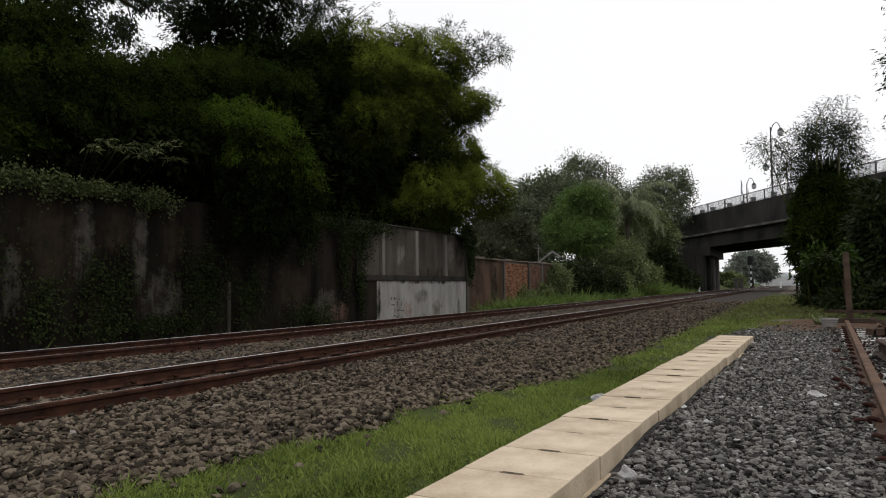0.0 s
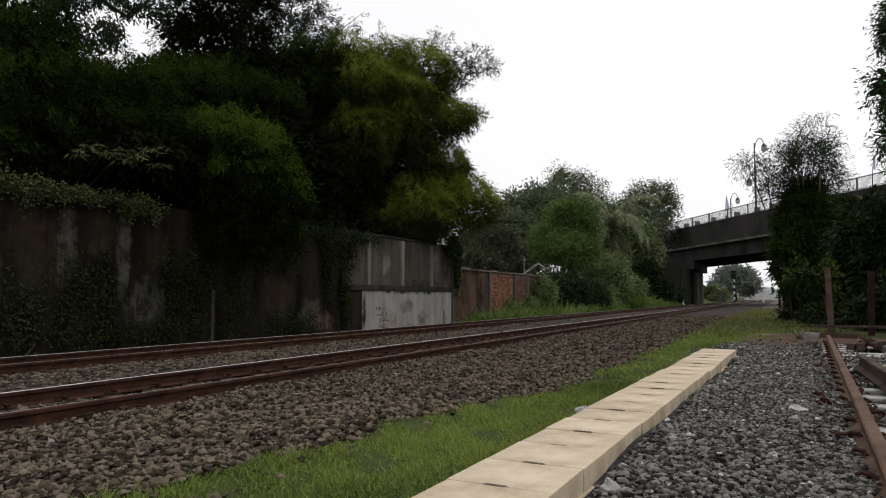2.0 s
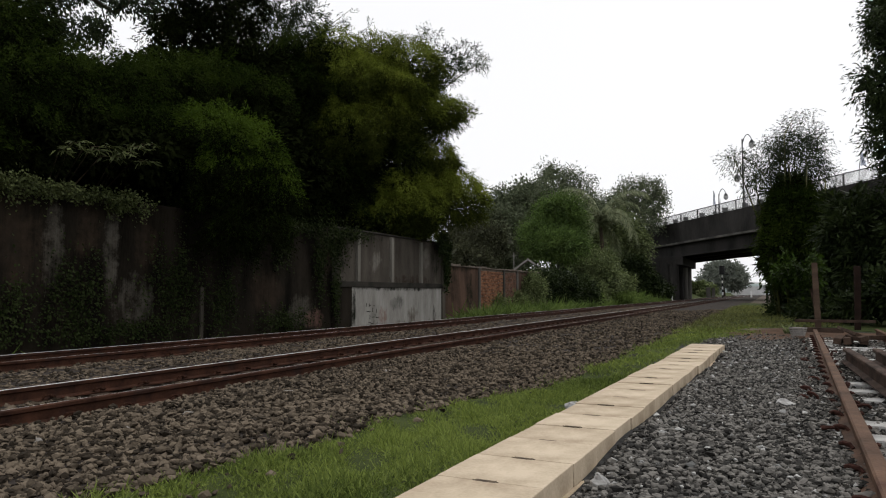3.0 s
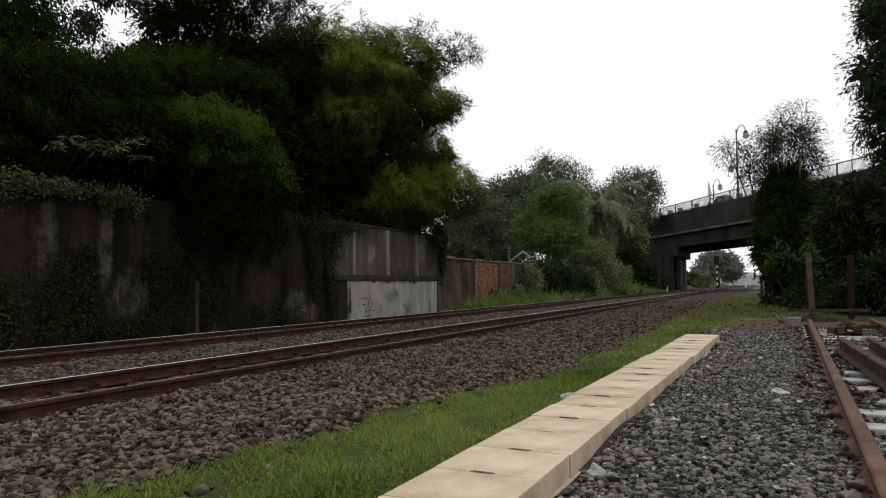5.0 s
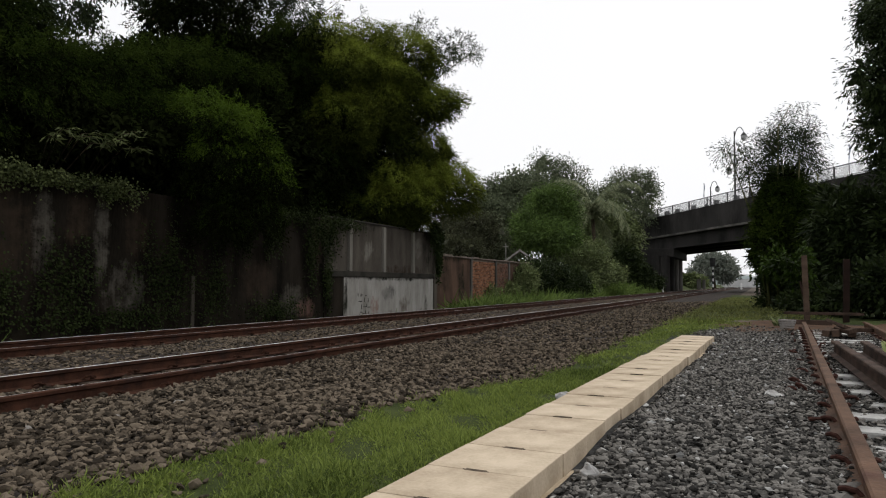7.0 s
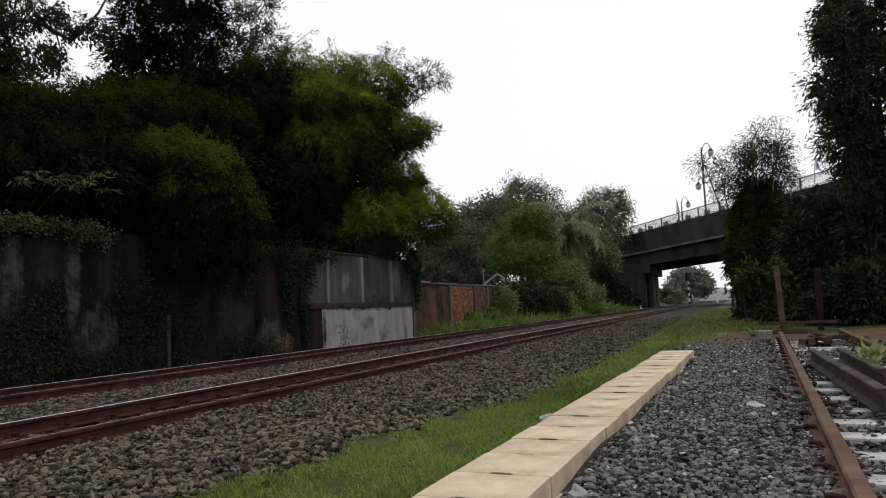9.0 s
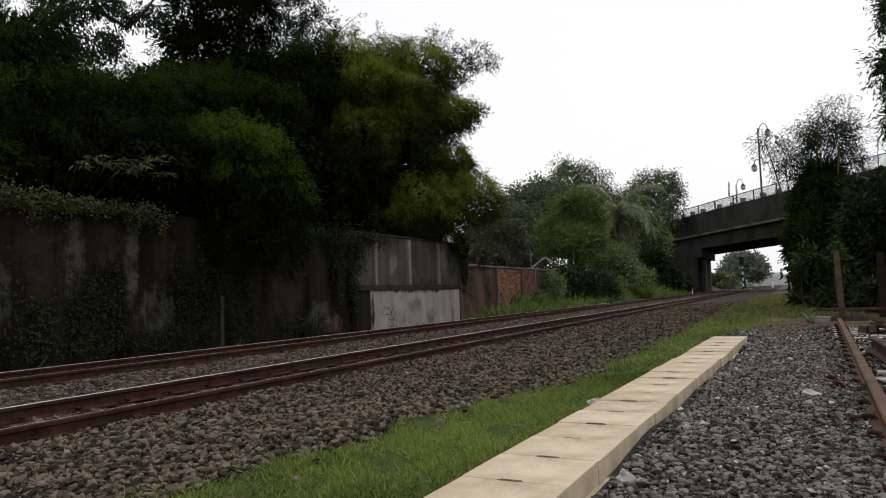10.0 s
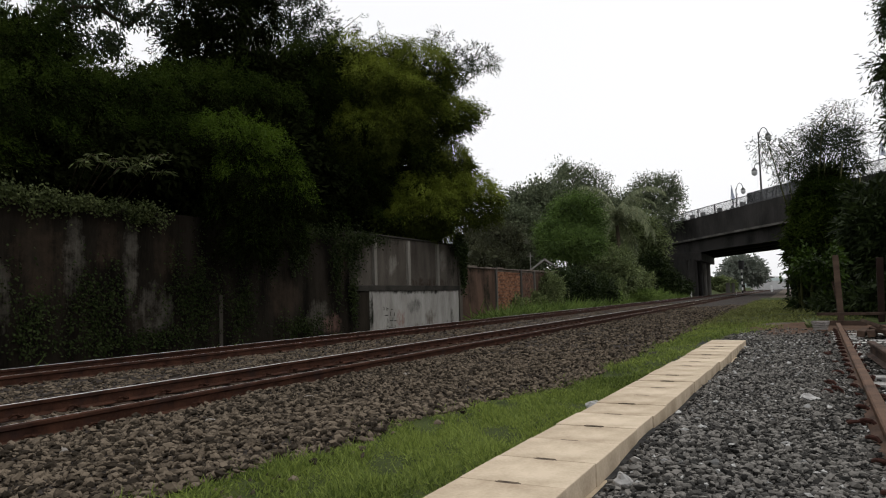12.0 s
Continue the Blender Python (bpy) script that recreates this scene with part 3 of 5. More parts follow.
beam((1.98, 20.0, 0.1), (2.02, 20.0, 1.75), 0.16, 0.15, M_SHADED_STEEL, "steel_post", "reddish steel post among bushes, shade put into its dark colour", "post")
beam((1.16, 20.12, 0.1), (1.0, 20.12, 1.2), 0.05, 0.05, M_OLD_RAIL, "steel_rod", "thin rusty rod beside the post", "rod")
# heap of timber offcuts
for k, (p, q, w, h, tl) in enumerate((((0.99, 12.3, 0.28), (1.12, 12.9, 0.3), 0.15, 0.13, 8), ((1.14, 12.3, 0.28), (1.32, 13.6, 0.29), 0.15, 0.15, -6),
                                      ((1.36, 12.4, 0.37), (1.16, 13.3, 0.44), 0.24, 0.07, 25), ((1.4, 12.4, 0.28), (1.5, 13.2, 0.3), 0.16, 0.14, 4),
                                      ((1.22, 12.7, 0.36), (1.4, 12.3, 0.33), 0.18, 0.1, 15), ((1.6, 13.6, 0.28), (2.0, 13.8, 0.28), 0.1, 0.1, 0))):
    beam((p[0] + 0.06, p[1] + 1.5, p[2]), (q[0] + 0.06, q[1] + 1.5, q[2]), w * 0.78, h * 0.78, M_WOOD, "timber_offcut", "dark weathered timber offcut in a heap", "timber", tl)
# stack of pale boards at the end of the gravel
for k in range(4):
    beam((0.43, 16.3 + 0.02 * k, 0.24 + 0.045 * k), (0.67, 16.26 - 0.015 * k, 0.24 + 0.045 * k), 0.2, 0.035, M_TIE, "board", "pale weathered board in a low stack", "board")


def weed_tuft(p, r, n, mat, label):
    c = np.array([[p[0], p[1], p[2]]]) + rng.normal(size=(n, 3)) * r * 0.3
    d = rng.normal(size=(n, 3))
    d[:, 2] = np.abs(d[:, 2]) + 0.4
    return tagged(leaves_mesh("weed", c, d, r, r * 0.3, mat), label, "plant")


weed_tuft((1.3, 8.6, 0.42), 0.15, 50, leaf_material("pale_cabbage_leaf", (0.15, 0.19, 0.07), (0.34, 0.38, 0.16)), "pale green leafy weed lying on the loose rails")
weed_tuft((0.45, 17.6, 0.22), 0.2, 60, L_MID, "small grey-green weed beside the stop beam")


# ---- the long stained wall ----
def streaked_material(name, low, high, patches, streak=(1, 4.0, 0.3), bump=0.5):
    """Weathered render with rain streaks; patches (y, z, ry, rz, colour) are ragged places where it has peeled, chalked or been painted."""
    m = material(name, low, high, 1.1, 0.95, bump=bump, fine=16.0, stretch=(1.3, 1.3, 0.34), spec=0.05)
    nt = m.node_tree
    b = nt.nodes["Principled BSDF"]
    col = b.inputs["Base Color"].links[0].from_socket
    tc = nt.nodes.new("ShaderNodeTexCoord")
    mp = nt.nodes.new("ShaderNodeMapping")
    mp.inputs["Scale"].default_value = streak
    nt.links.new(tc.outputs["Object"], mp.inputs["Vector"])
    nz = nt.nodes.new("ShaderNodeTexNoise")
    nz.inputs["Scale"].default_value, nz.inputs["Detail"].default_value, nz.inputs["Roughness"].default_value = 1.6, 9, 0.7
    nt.links.new(mp.outputs[0], nz.inputs["Vector"])
    blot = nt.nodes.new("ShaderNodeTexNoise")
    blot.inputs["Scale"].default_value, blot.inputs["Detail"].default_value, blot.inputs["Roughness"].default_value = 2.4, 9, 0.75
    nt.links.new(tc.outputs["Object"], blot.inputs["Vector"])
    sep = nt.nodes.new("ShaderNodeSeparateXYZ")
    nt.links.new(tc.outputs["Object"], sep.inputs[0])

    def calc(op, a, c):
        n = nt.nodes.new("ShaderNodeMath")
        n.operation = op
        for k, v in enumerate((a, c)):
            if isinstance(v, (int, float)):
                n.inputs[k].default_value = v
            else:
                nt.links.new(v, n.inputs[k])
        return n.outputs[0]

    for (y, z, ry, rz, colour) in patches:
        dy = calc("DIVIDE", calc("SUBTRACT", sep.outputs[1], y), ry)
        dz = calc("DIVIDE", calc("SUBTRACT", sep.outputs[2], z), rz)
        near = calc("SUBTRACT", 1.0, calc("ADD", calc("MULTIPLY", dy, dy), calc("MULTIPLY", dz, dz)))
        near = calc("MINIMUM", calc("MAXIMUM", near, -1.0), 0.75)
        mask = calc("MULTIPLY", calc("ADD", calc("MULTIPLY", near, 0.22), calc("SUBTRACT", calc("ADD", calc("MULTIPLY", nz.outputs["Fac"], 0.45), calc("MULTIPLY", blot.outputs["Fac"], 0.75)), 0.67)), 5.0)
        n = nt.nodes.new("ShaderNodeClamp")
        nt.links.new(mask, n.inputs[0])
        mx = nt.nodes.new("ShaderNodeMix")
        mx.data_type = "RGBA"
        mx.inputs[7].default_value = (*colour, 1)
        nt.links.new(n.outputs[0], mx.inputs[0])
        nt.links.new(col, mx.inputs[6])
        col = mx.outputs[2]
    nt.links.new(col, b.inputs["Base Color"])
    return m


CHALK, RUST, MOSS, PINK = (0.082, 0.075, 0.062), (0.034, 0.024, 0.017), (0.012, 0.013, 0.008), (0.11, 0.064, 0.052)
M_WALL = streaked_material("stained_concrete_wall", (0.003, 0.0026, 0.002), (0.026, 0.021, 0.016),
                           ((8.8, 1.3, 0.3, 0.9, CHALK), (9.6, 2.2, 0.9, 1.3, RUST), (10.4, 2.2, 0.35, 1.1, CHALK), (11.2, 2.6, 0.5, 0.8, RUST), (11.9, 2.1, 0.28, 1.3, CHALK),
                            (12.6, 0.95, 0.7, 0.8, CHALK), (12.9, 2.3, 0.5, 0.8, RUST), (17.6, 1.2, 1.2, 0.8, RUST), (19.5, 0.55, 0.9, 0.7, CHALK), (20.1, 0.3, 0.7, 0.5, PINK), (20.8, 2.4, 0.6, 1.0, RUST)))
M_WALL_GREY = streaked_material("grey_render", (0.04, 0.034, 0.028), (0.1, 0.088, 0.074),
                                ((21.6, 2.4, 0.7, 1.4, MOSS), (23.0, 3.3, 2.5, 0.3, MOSS), (27.5, 1.7, 3.0, 0.25, RUST), (29.8, 2.6, 0.5, 1.2, MOSS), (24.4, 2.4, 0.5, 0.5, (0.16, 0.15, 0.13)), (28.9, 2.7, 0.5, 0.6, (0.15, 0.14, 0.12))))
M_WALL_WHITE = streaked_material("chalky_whitewash", (0.17, 0.16, 0.145), (0.38, 0.365, 0.34),
                                 ((26.0, 0.75, 0.8, 0.35, (0.1, 0.095, 0.09)), (24.8, 0.25, 0.5, 0.5, (0.2, 0.12, 0.1)), (27.4, 0.2, 0.6, 0.5, (0.12, 0.1, 0.085)), (29.6, 0.2, 0.25, 0.6, MOSS),
                                  (26.5, 1.36, 4.5, 0.16, MOSS), (26.0, -0.3, 4.5, 0.35, (0.1, 0.09, 0.07)), (22.6, 0.6, 0.25, 0.9, MOSS)), bump=0.3)
M_RIB = streaked_material("pale_concrete_rib", (0.1, 0.092, 0.08), (0.22, 0.205, 0.18), ())
WX = -14.0


def wall():
    th = empty("wall_west", pose(0, 0, 0), "high stained concrete boundary wall, half covered with vines", "wall", kind="structure")
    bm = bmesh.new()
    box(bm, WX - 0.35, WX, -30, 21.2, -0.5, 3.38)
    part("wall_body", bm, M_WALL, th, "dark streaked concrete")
    bm = bmesh.new()
    box(bm, WX - 0.35, WX - 0.04, 21.2, 30.5, 1.58, 3.47)
    part("upper_wall", bm, M_WALL_GREY, th, "grey rendered upper wall")
    bm = bmesh.new()
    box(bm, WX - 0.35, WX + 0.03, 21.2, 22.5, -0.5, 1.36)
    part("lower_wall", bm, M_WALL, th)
    bm = bmesh.new()
    box(bm, WX - 0.35, WX + 0.03, 22.5, 30.4, -0.5, 1.36)
    part("whitewashed_wall", bm, M_WALL_WHITE, th, "chalky white lower wall with faded marks")
    bm = bmesh.new()
    box(bm, WX - 0.3, WX + 0.07, 21.2, 30.5, 1.36, 1.58, 0.02)
    part("ledge", bm, M_WALL_DARK, th, "mossy black ledge")
    for yy in (22.95, 25.6, 28.3):
        bm = bmesh.new()
        box(bm, WX - 0.1, WX + 0.07, yy - 0.1, yy + 0.1, 1.58, 3.42, 0.015)
        part("pilaster", bm, M_RIB, th)
    for yy in (14.85,):
        bm = bmesh.new()
        box(bm, WX - 0.05, WX + 0.04, yy - 0.06, yy + 0.06, -0.4, 1.3, 0.02)
        part("rib", bm, M_WALL_GREY, th, "paler streaked concrete rib")
    bm = bmesh.new()
    box(bm, WX - 0.4, WX + 0.05, 30.5, 30.85, -0.5, 3.3, 0.02)
    part("end_post", bm, M_WALL_GREY, th)
    bm = bmesh.new()
    box(bm, WX - 0.42, WX + 0.02, 21.2, 30.5, 3.47, 3.54, 0.02)
    part("coping", bm, M_WALL_DARK, th)
    # unreadable sprayed marks
    loc = random.Random(3)
    for k in range(16):
        y0, z0 = 23.5 + loc.uniform(0, 0.95), 0.62 - 0.22 * (k // 4) + loc.uniform(-0.04, 0.04)
        bm = bmesh.new()
        if k % 2:
            box(bm, WX + 0.03, WX + 0.036, y0, y0 + loc.uniform(0.1, 0.22), z0, z0 + 0.03)
        else:
            box(bm, WX + 0.03, WX + 0.036, y0, y0 + 0.035, z0 - 0.02, z0 + loc.uniform(0.08, 0.17))
        part("sprayed_mark", bm, M_WALL_DARK, th, "dark sprayed bar")


wall()


def brick_panel(y0, y1, z0, z1, mat, parent, label, gaps):
    """Small hand-made bricks in running bond with raked joints, some knocked out."""
    loc = random.Random(int(y0 * 10))
    v, f = [], []
    rows, pitch = int((z1 - z0) / 0.085), 0.245
    for r in range(rows):
        y = y0 - (pitch / 2 if r % 2 else 0)
        while y < y1 - 0.1:
            a, b = max(y, y0) + 0.008, min(y + pitch, y1) - 0.008
            if b - a > 0.05 and loc.random() > gaps:
                x = -14.5 + loc.uniform(-0.02, 0.02)
                z, h = z0 + r * 0.085 + loc.uniform(-0.004, 0.004), 0.066
                n = len(v)
                v += [(x - 0.08, a, z), (x, a, z), (x, b, z), (x - 0.08, b, z), (x - 0.08, a, z + h), (x, a, z + h), (x, b, z + h), (x - 0.08, b, z + h)]
                f += [(n, n + 3, n + 2, n + 1), (n + 4, n + 5, n + 6, n + 7), (n, n + 1, n + 5, n + 4), (n + 1, n + 2, n + 6, n + 5), (n + 2, n + 3, n + 7, n + 6)]
            y += pitch
    ob = mesh_object("brickwork", v, f, mat, parent, label)
    ob["kind"] = "stuff"


def brick_wall():
    th = empty("wall_brick", pose(0, 0, 0), "old brick wall with posts beyond the concrete wall", "wall", kind="structure")
    render = streaked_material("brown_weathered_render", (0.04, 0.027, 0.02), (0.12, 0.075, 0.054),
                               ((33.0, 1.6, 0.8, 1.2, RUST), (35.2, 1.2, 0.6, 1.3, MOSS), (34.0, 2.5, 2.5, 0.3, MOSS), (45.5, 1.3, 2.0, 1.0, MOSS)), (1, 2.0, 0.3))
    bm = bmesh.new()
    box(bm, -14.75, -14.5, 30.9, 36.4, -0.3, 2.5)
    part("rendered_part", bm, render, th, "brown weathered render")
    bm = bmesh.new()
    box(bm, -14.75, -14.55, 36.4, 58.0, -0.3, 2.5)
    part("wall_core", bm, M_MORTAR, th)
    for yy in (31.6, 36.55, 40.6, 43.1, 53.0):
        bm = bmesh.new()
        box(bm, -14.8, -14.42, yy - 0.1, yy + 0.1, -0.3, 2.6, 0.02)
        part("post", bm, M_PIER if yy > 33 else render, th, "grey concrete post")
    bm = bmesh.new()
    y = 30.9
    loc = random.Random(5)
    while y < 58:
        e = y + loc.uniform(0.5, 1.4)
        box(bm, -14.82, -14.43, y, e - 0.02, 2.5 + loc.uniform(0.0, 0.02), 2.58 + loc.uniform(-0.03, 0.06), 0.015)
        y = e
    part("coping", bm, M_MORTAR, th, "broken uneven coping")
    brick_panel(36.66, 40.5, 0.1, 2.46, M_BRICK, th, "orange brickwork with raked joints", 0.05)
    brick_panel(40.7, 43.0, 0.1, 2.46, M_BROWN_BRICK, th, "brown smeared brickwork", 0.02)
    bm = bmesh.new()
    box(bm, -14.56, -14.5, 43.2, 57.5, -0.2, 2.46)
    part("render_patch", bm, render, th)


M_BRICK = material("orange_brick", (0.12, 0.055, 0.032), (0.3, 0.15, 0.088), 3.0, 0.95, bump=0.4, per_island=1.0)
M_BROWN_BRICK = material("brown_brick", (0.07, 0.04, 0.028), (0.18, 0.1, 0.07), 2.0, 0.95, bump=0.4, per_island=0.6)
brick_wall()


# ---- house roof behind the brick wall ----
def hut():
    th = empty("house", pose(-17.0, 53.3, 0, 0, 0, 17.8), "small low house with an old tiled gable roof", "house")
    bm = bmesh.new()
    box(bm, -1.0, 1.0, 0.25, 3.4, 0.0, 2.9)
    part("wall", bm, M_BROWN_WALL, th)
    for sx in (-1, 1):
        bm = bmesh.new()
        for k in range(7):
            box(bm, -0.78, 0.78, 0.5 * k, 0.5 * k + 0.48, -0.03, 0.03 + 0.01 * (k % 2), 0, pose(sx * 0.62, 0, 3.37, 0, sx * 36, 0))
        part("roof_slope", bm, M_ROOF, th, "faded brown and grey roof sheets")
    for sx in (-1, 1):
        bm = bmesh.new()
        box(bm, -0.8, 0.8, -0.06, 0.0, -0.09, 0.05, 0, pose(sx * 0.6, 0, 3.37, 0, sx * 36, 0))
        part("barge_board", bm, M_TIE, th, "pale weathered barge board")
    bm = bmesh.new()
    tube(bm, [(-1.1, 0, 2.6), (-1.1, 0, 4.35)], 0.035, 6)
    tube(bm, [(-1.35, 0, 4.05), (-0.85, 0, 4.05)], 0.025, 5)
    part("aerial", bm, M_TIE, th, "thin pale aerial mast")


hut()


# ---- road bridge ----
BR = pose(-17.3, 129.0, 0, 0, 0, math.degrees(math.atan2(-42.4, 27.7)))   # x along the deck, +y away from the railway's near side


def bz(u):
    """Rise of the deck along the bridge."""
    return 1.0 * (1 - math.exp(-max(u + 30, 0) / 40.0)) - 0.53


def bridge():
    th = empty("road_bridge", BR, "dark concrete road bridge crossing above the tracks", "bridge", kind="structure")
    us = [-60 + 6 * i for i in range(42)]

    def strip(name, y0, y1, z0, z1, mat, label=""):
        v, f = [], []
        for u in us:
            d = bz(u)
            v += [(u, y0, z0 + d), (u, y1, z0 + d), (u, y1, z1 + d), (u, y0, z1 + d)]
        n = len(us)
        for i in range(n - 1):
            for j in range(4):
                f.append((i * 4 + j, i * 4 + (j + 1) % 4, i * 4 + 4 + (j + 1) % 4, i * 4 + 4 + j))
        f += [(3, 2, 1, 0), (n * 4 - 4, n * 4 - 3, n * 4 - 2, n * 4 - 1)]
        return mesh_object(name, v, f, mat, th, label)

    strip("deck", 0.3, 12.7, 10.2, 12.5, M_ASPHALT, "dark road deck")
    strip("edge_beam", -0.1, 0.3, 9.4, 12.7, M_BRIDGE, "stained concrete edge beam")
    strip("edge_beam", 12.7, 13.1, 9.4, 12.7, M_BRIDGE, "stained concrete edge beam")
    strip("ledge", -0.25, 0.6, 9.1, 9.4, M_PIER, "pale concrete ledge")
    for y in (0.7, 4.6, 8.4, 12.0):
        strip("girder", y, y + 0.6, 7.3, 10.2, M_BRIDGE, "near-black girder, under-deck shade put into its colour")
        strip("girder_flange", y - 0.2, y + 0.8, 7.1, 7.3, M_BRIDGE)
    for y in (0.0, 12.85):
        fence = strip("top_rail", y, y + 0.1, 14.0, 14.1, M_METAL, "grey steel fence rail")
        strip("bottom_rail", y, y + 0.06, 12.8, 12.86, M_METAL)
        bm = bmesh.new()
        u = -40.0
        while u < 110:
            box(bm, u, u + 0.028, y + 0.03, y + 0.06, 12.65 + bz(u), 14.0 + bz(u))
            u += 0.16
        o = part("fence_bars", bm, M_METAL, th, "thin upright fence bars")
        o["kind"] = "stuff"
        for k in range(28):
            u = -40 + 5.4 * k
            bm = bmesh.new()
            box(bm, u - 0.07, u + 0.07, y - 0.02, y + 0.12, 12.6 + bz(u), 14.12 + bz(u))
            part("fence_post", bm, M_METAL, th)
    return th


bridge()


def piers():
    for (x0, x1, y0, y1, lab) in ((-14.6, -13.0, 121.5, 143, "grey concrete bridge pier beside the tracks"), (8.0, 9.6, 96, 118, "grey concrete bridge pier beyond the bushes")):
        th = empty("bridge_pier", pose((x0 + x1) / 2, (y0 + y1) / 2, 0), lab, "pier", "bridge piers", "structure")
        n = 4
        hy = (y1 - y0) / 2
        for k in range(n):
            yy = -hy + (2 * hy) * k / (n - 1)
            bm = bmesh.new()
            tube(bm, [(0, yy, -0.5), (0, yy, 6.1)], 0.75, 16)
            # first two columns get the darker concrete, for shade under the deck
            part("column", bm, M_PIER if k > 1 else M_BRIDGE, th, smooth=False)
        bm = bmesh.new()
        box(bm, -0.9, 1.5, -hy - 0.6, hy + 0.6, 5.7, 7.05, 0.06)
        part("cap_beam", bm, M_BRIDGE, th)
    # abutment colour includes the darkness below the deck
    bm = bmesh.new()
    box(bm, -26, -14.7, 122, 152, -0.5, 7.0)
    tagged(part("abutment", bm, M_BRIDGE, None), "dark bridge abutment on the bank, shade put into its colour", "abutment", kind="structure")


piers()


def street_lamp(u, y, h, flip, label):
    th = empty("street_lamp", BR @ pose(u, y, 12.6 + bz(u)), label, "street lamp", "bridge lamps")
    bm = bmesh.new()
    tube(bm, [(0, 0, -0.9), (0, 0, 0.9), (0, 0, 1.0), (0, 0, h * 0.55), (0, 0, h)], [0.26, 0.24, 0.14, 0.11, 0.08], 10)
    part("pole", bm, M_METAL, th)
    for (side, z0, reach, rise, name) in ((-1, h * 0.47, 1.5, 0.9, "lower_arm"), (1, h * 0.86, 2.4, 1.5, "upper_arm")):
        side *= flip
        bm = bmesh.new()
        pts = [(side * reach * (1 - math.cos(a)) / 2, 0, z0 + rise * math.sin(a) * 1.15) for a in np.linspace(0, 2.75, 14)]
        tube(bm, pts, 0.055, 6)
        inner = [(side * (0.12 + 0.2 * (1 + math.sin(k * 1.57))), 0, z0 - 0.55 * k) for k in range(7)]
        if side * flip > 0:
            tube(bm, inner, 0.035, 5)
        arm = part(name, bm, M_METAL, th, "curled steel arm")
        ex, ez = pts[-1][0], pts[-1][2]
        bm = bmesh.new()
        tube(bm, [(ex, 0, ez + 0.1), (ex, 0, ez - 0.35)], [0.12, 0.42], 12)
        part("lamp_cap", bm, M_METAL, arm)
        bm = bmesh.new()
        bmesh.ops.create_uvsphere(bm, u_segments=12, v_segments=8, radius=0.4, matrix=pose(ex, 0, ez - 0.6) @ Matrix.Diagonal((1, 1, 1.15, 1)))
        part("lamp_globe", bm, M_GLOBE, arm, "grey glass globe", True)


street_lamp(26.0, 0.55, 10.0, 1, "tall dark street lamp with two curled arms")
street_lamp(-1.0, 12.4, 6.3, 1, "smaller dark street lamp on the far parapet")

for u in (1.0, 4.6, 8.2, 13.5, 20.2, 25.4, 29.0, 33):
    bm = bmesh.new()
    box(bm, -0.32, 0.32, -0.3, 0.3, -0.6, 0.45, 0.06)
    box(bm, -0.36, 0.36, -0.34, 0.34, 0.36, 0.45, 0.02)
    o = part("planter", bm, M_PLANTER, None)
    o.matrix_world = BR @ pose(u, 1.1, 13.1 + bz(u))
    tagged(o, "square grey planter box behind the bridge fence", "planter", "bridge planters")


def flag_pole(u, y, h, size, label):
    th = empty("flag", BR @ pose(u, y, 11.4 + bz(u)), label, "flag", "bridge flags")
    bm = bmesh.new()
    tube(bm, [(0, 0, -0.5), (0.15, 0, h * 0.6), (0.5, 0, h)], [0.05, 0.04, 0.02], 6)
    part("flagpole", bm, M_METAL, th)
    bm = bmesh.new()
    n = 8
    rows = []
    for i in range(n + 1):
        t = i / n
        x0 = 0.5 * (1 - 0.35 * t)
        w = 0.5 * size * t
        rows.append((bm.verts.new((x0, 0, h - size * t)), bm.verts.new((x0 + w * 0.5, 0.18 * math.sin(5 * t), h - size * t)), bm.verts.new((x0 + w, -0.1, h - 1.07 * size * t))))
    for a, b in zip(rows, rows[1:]):
        bm.faces.new((a[0], a[1], b[1], b[0]))
        bm.faces.new((a[1], a[2], b[2], b[1]))
    bmesh.ops.solidify(bm, geom=bm.faces[:], thickness=0.02)
    part("flag_cloth", bm, M_FLAG, th, "pale blue and white pennant", True)
    return th


FLAGS = [flag_pole(-3.0, 12.3, 8.4, 2.6, "pale pennant on a thin pole at the bridge parapet"),
         flag_pole(47.5, 1.0, 5.0, 1.7, "pale blue pennant on a thin pole at the bridge parapet")]


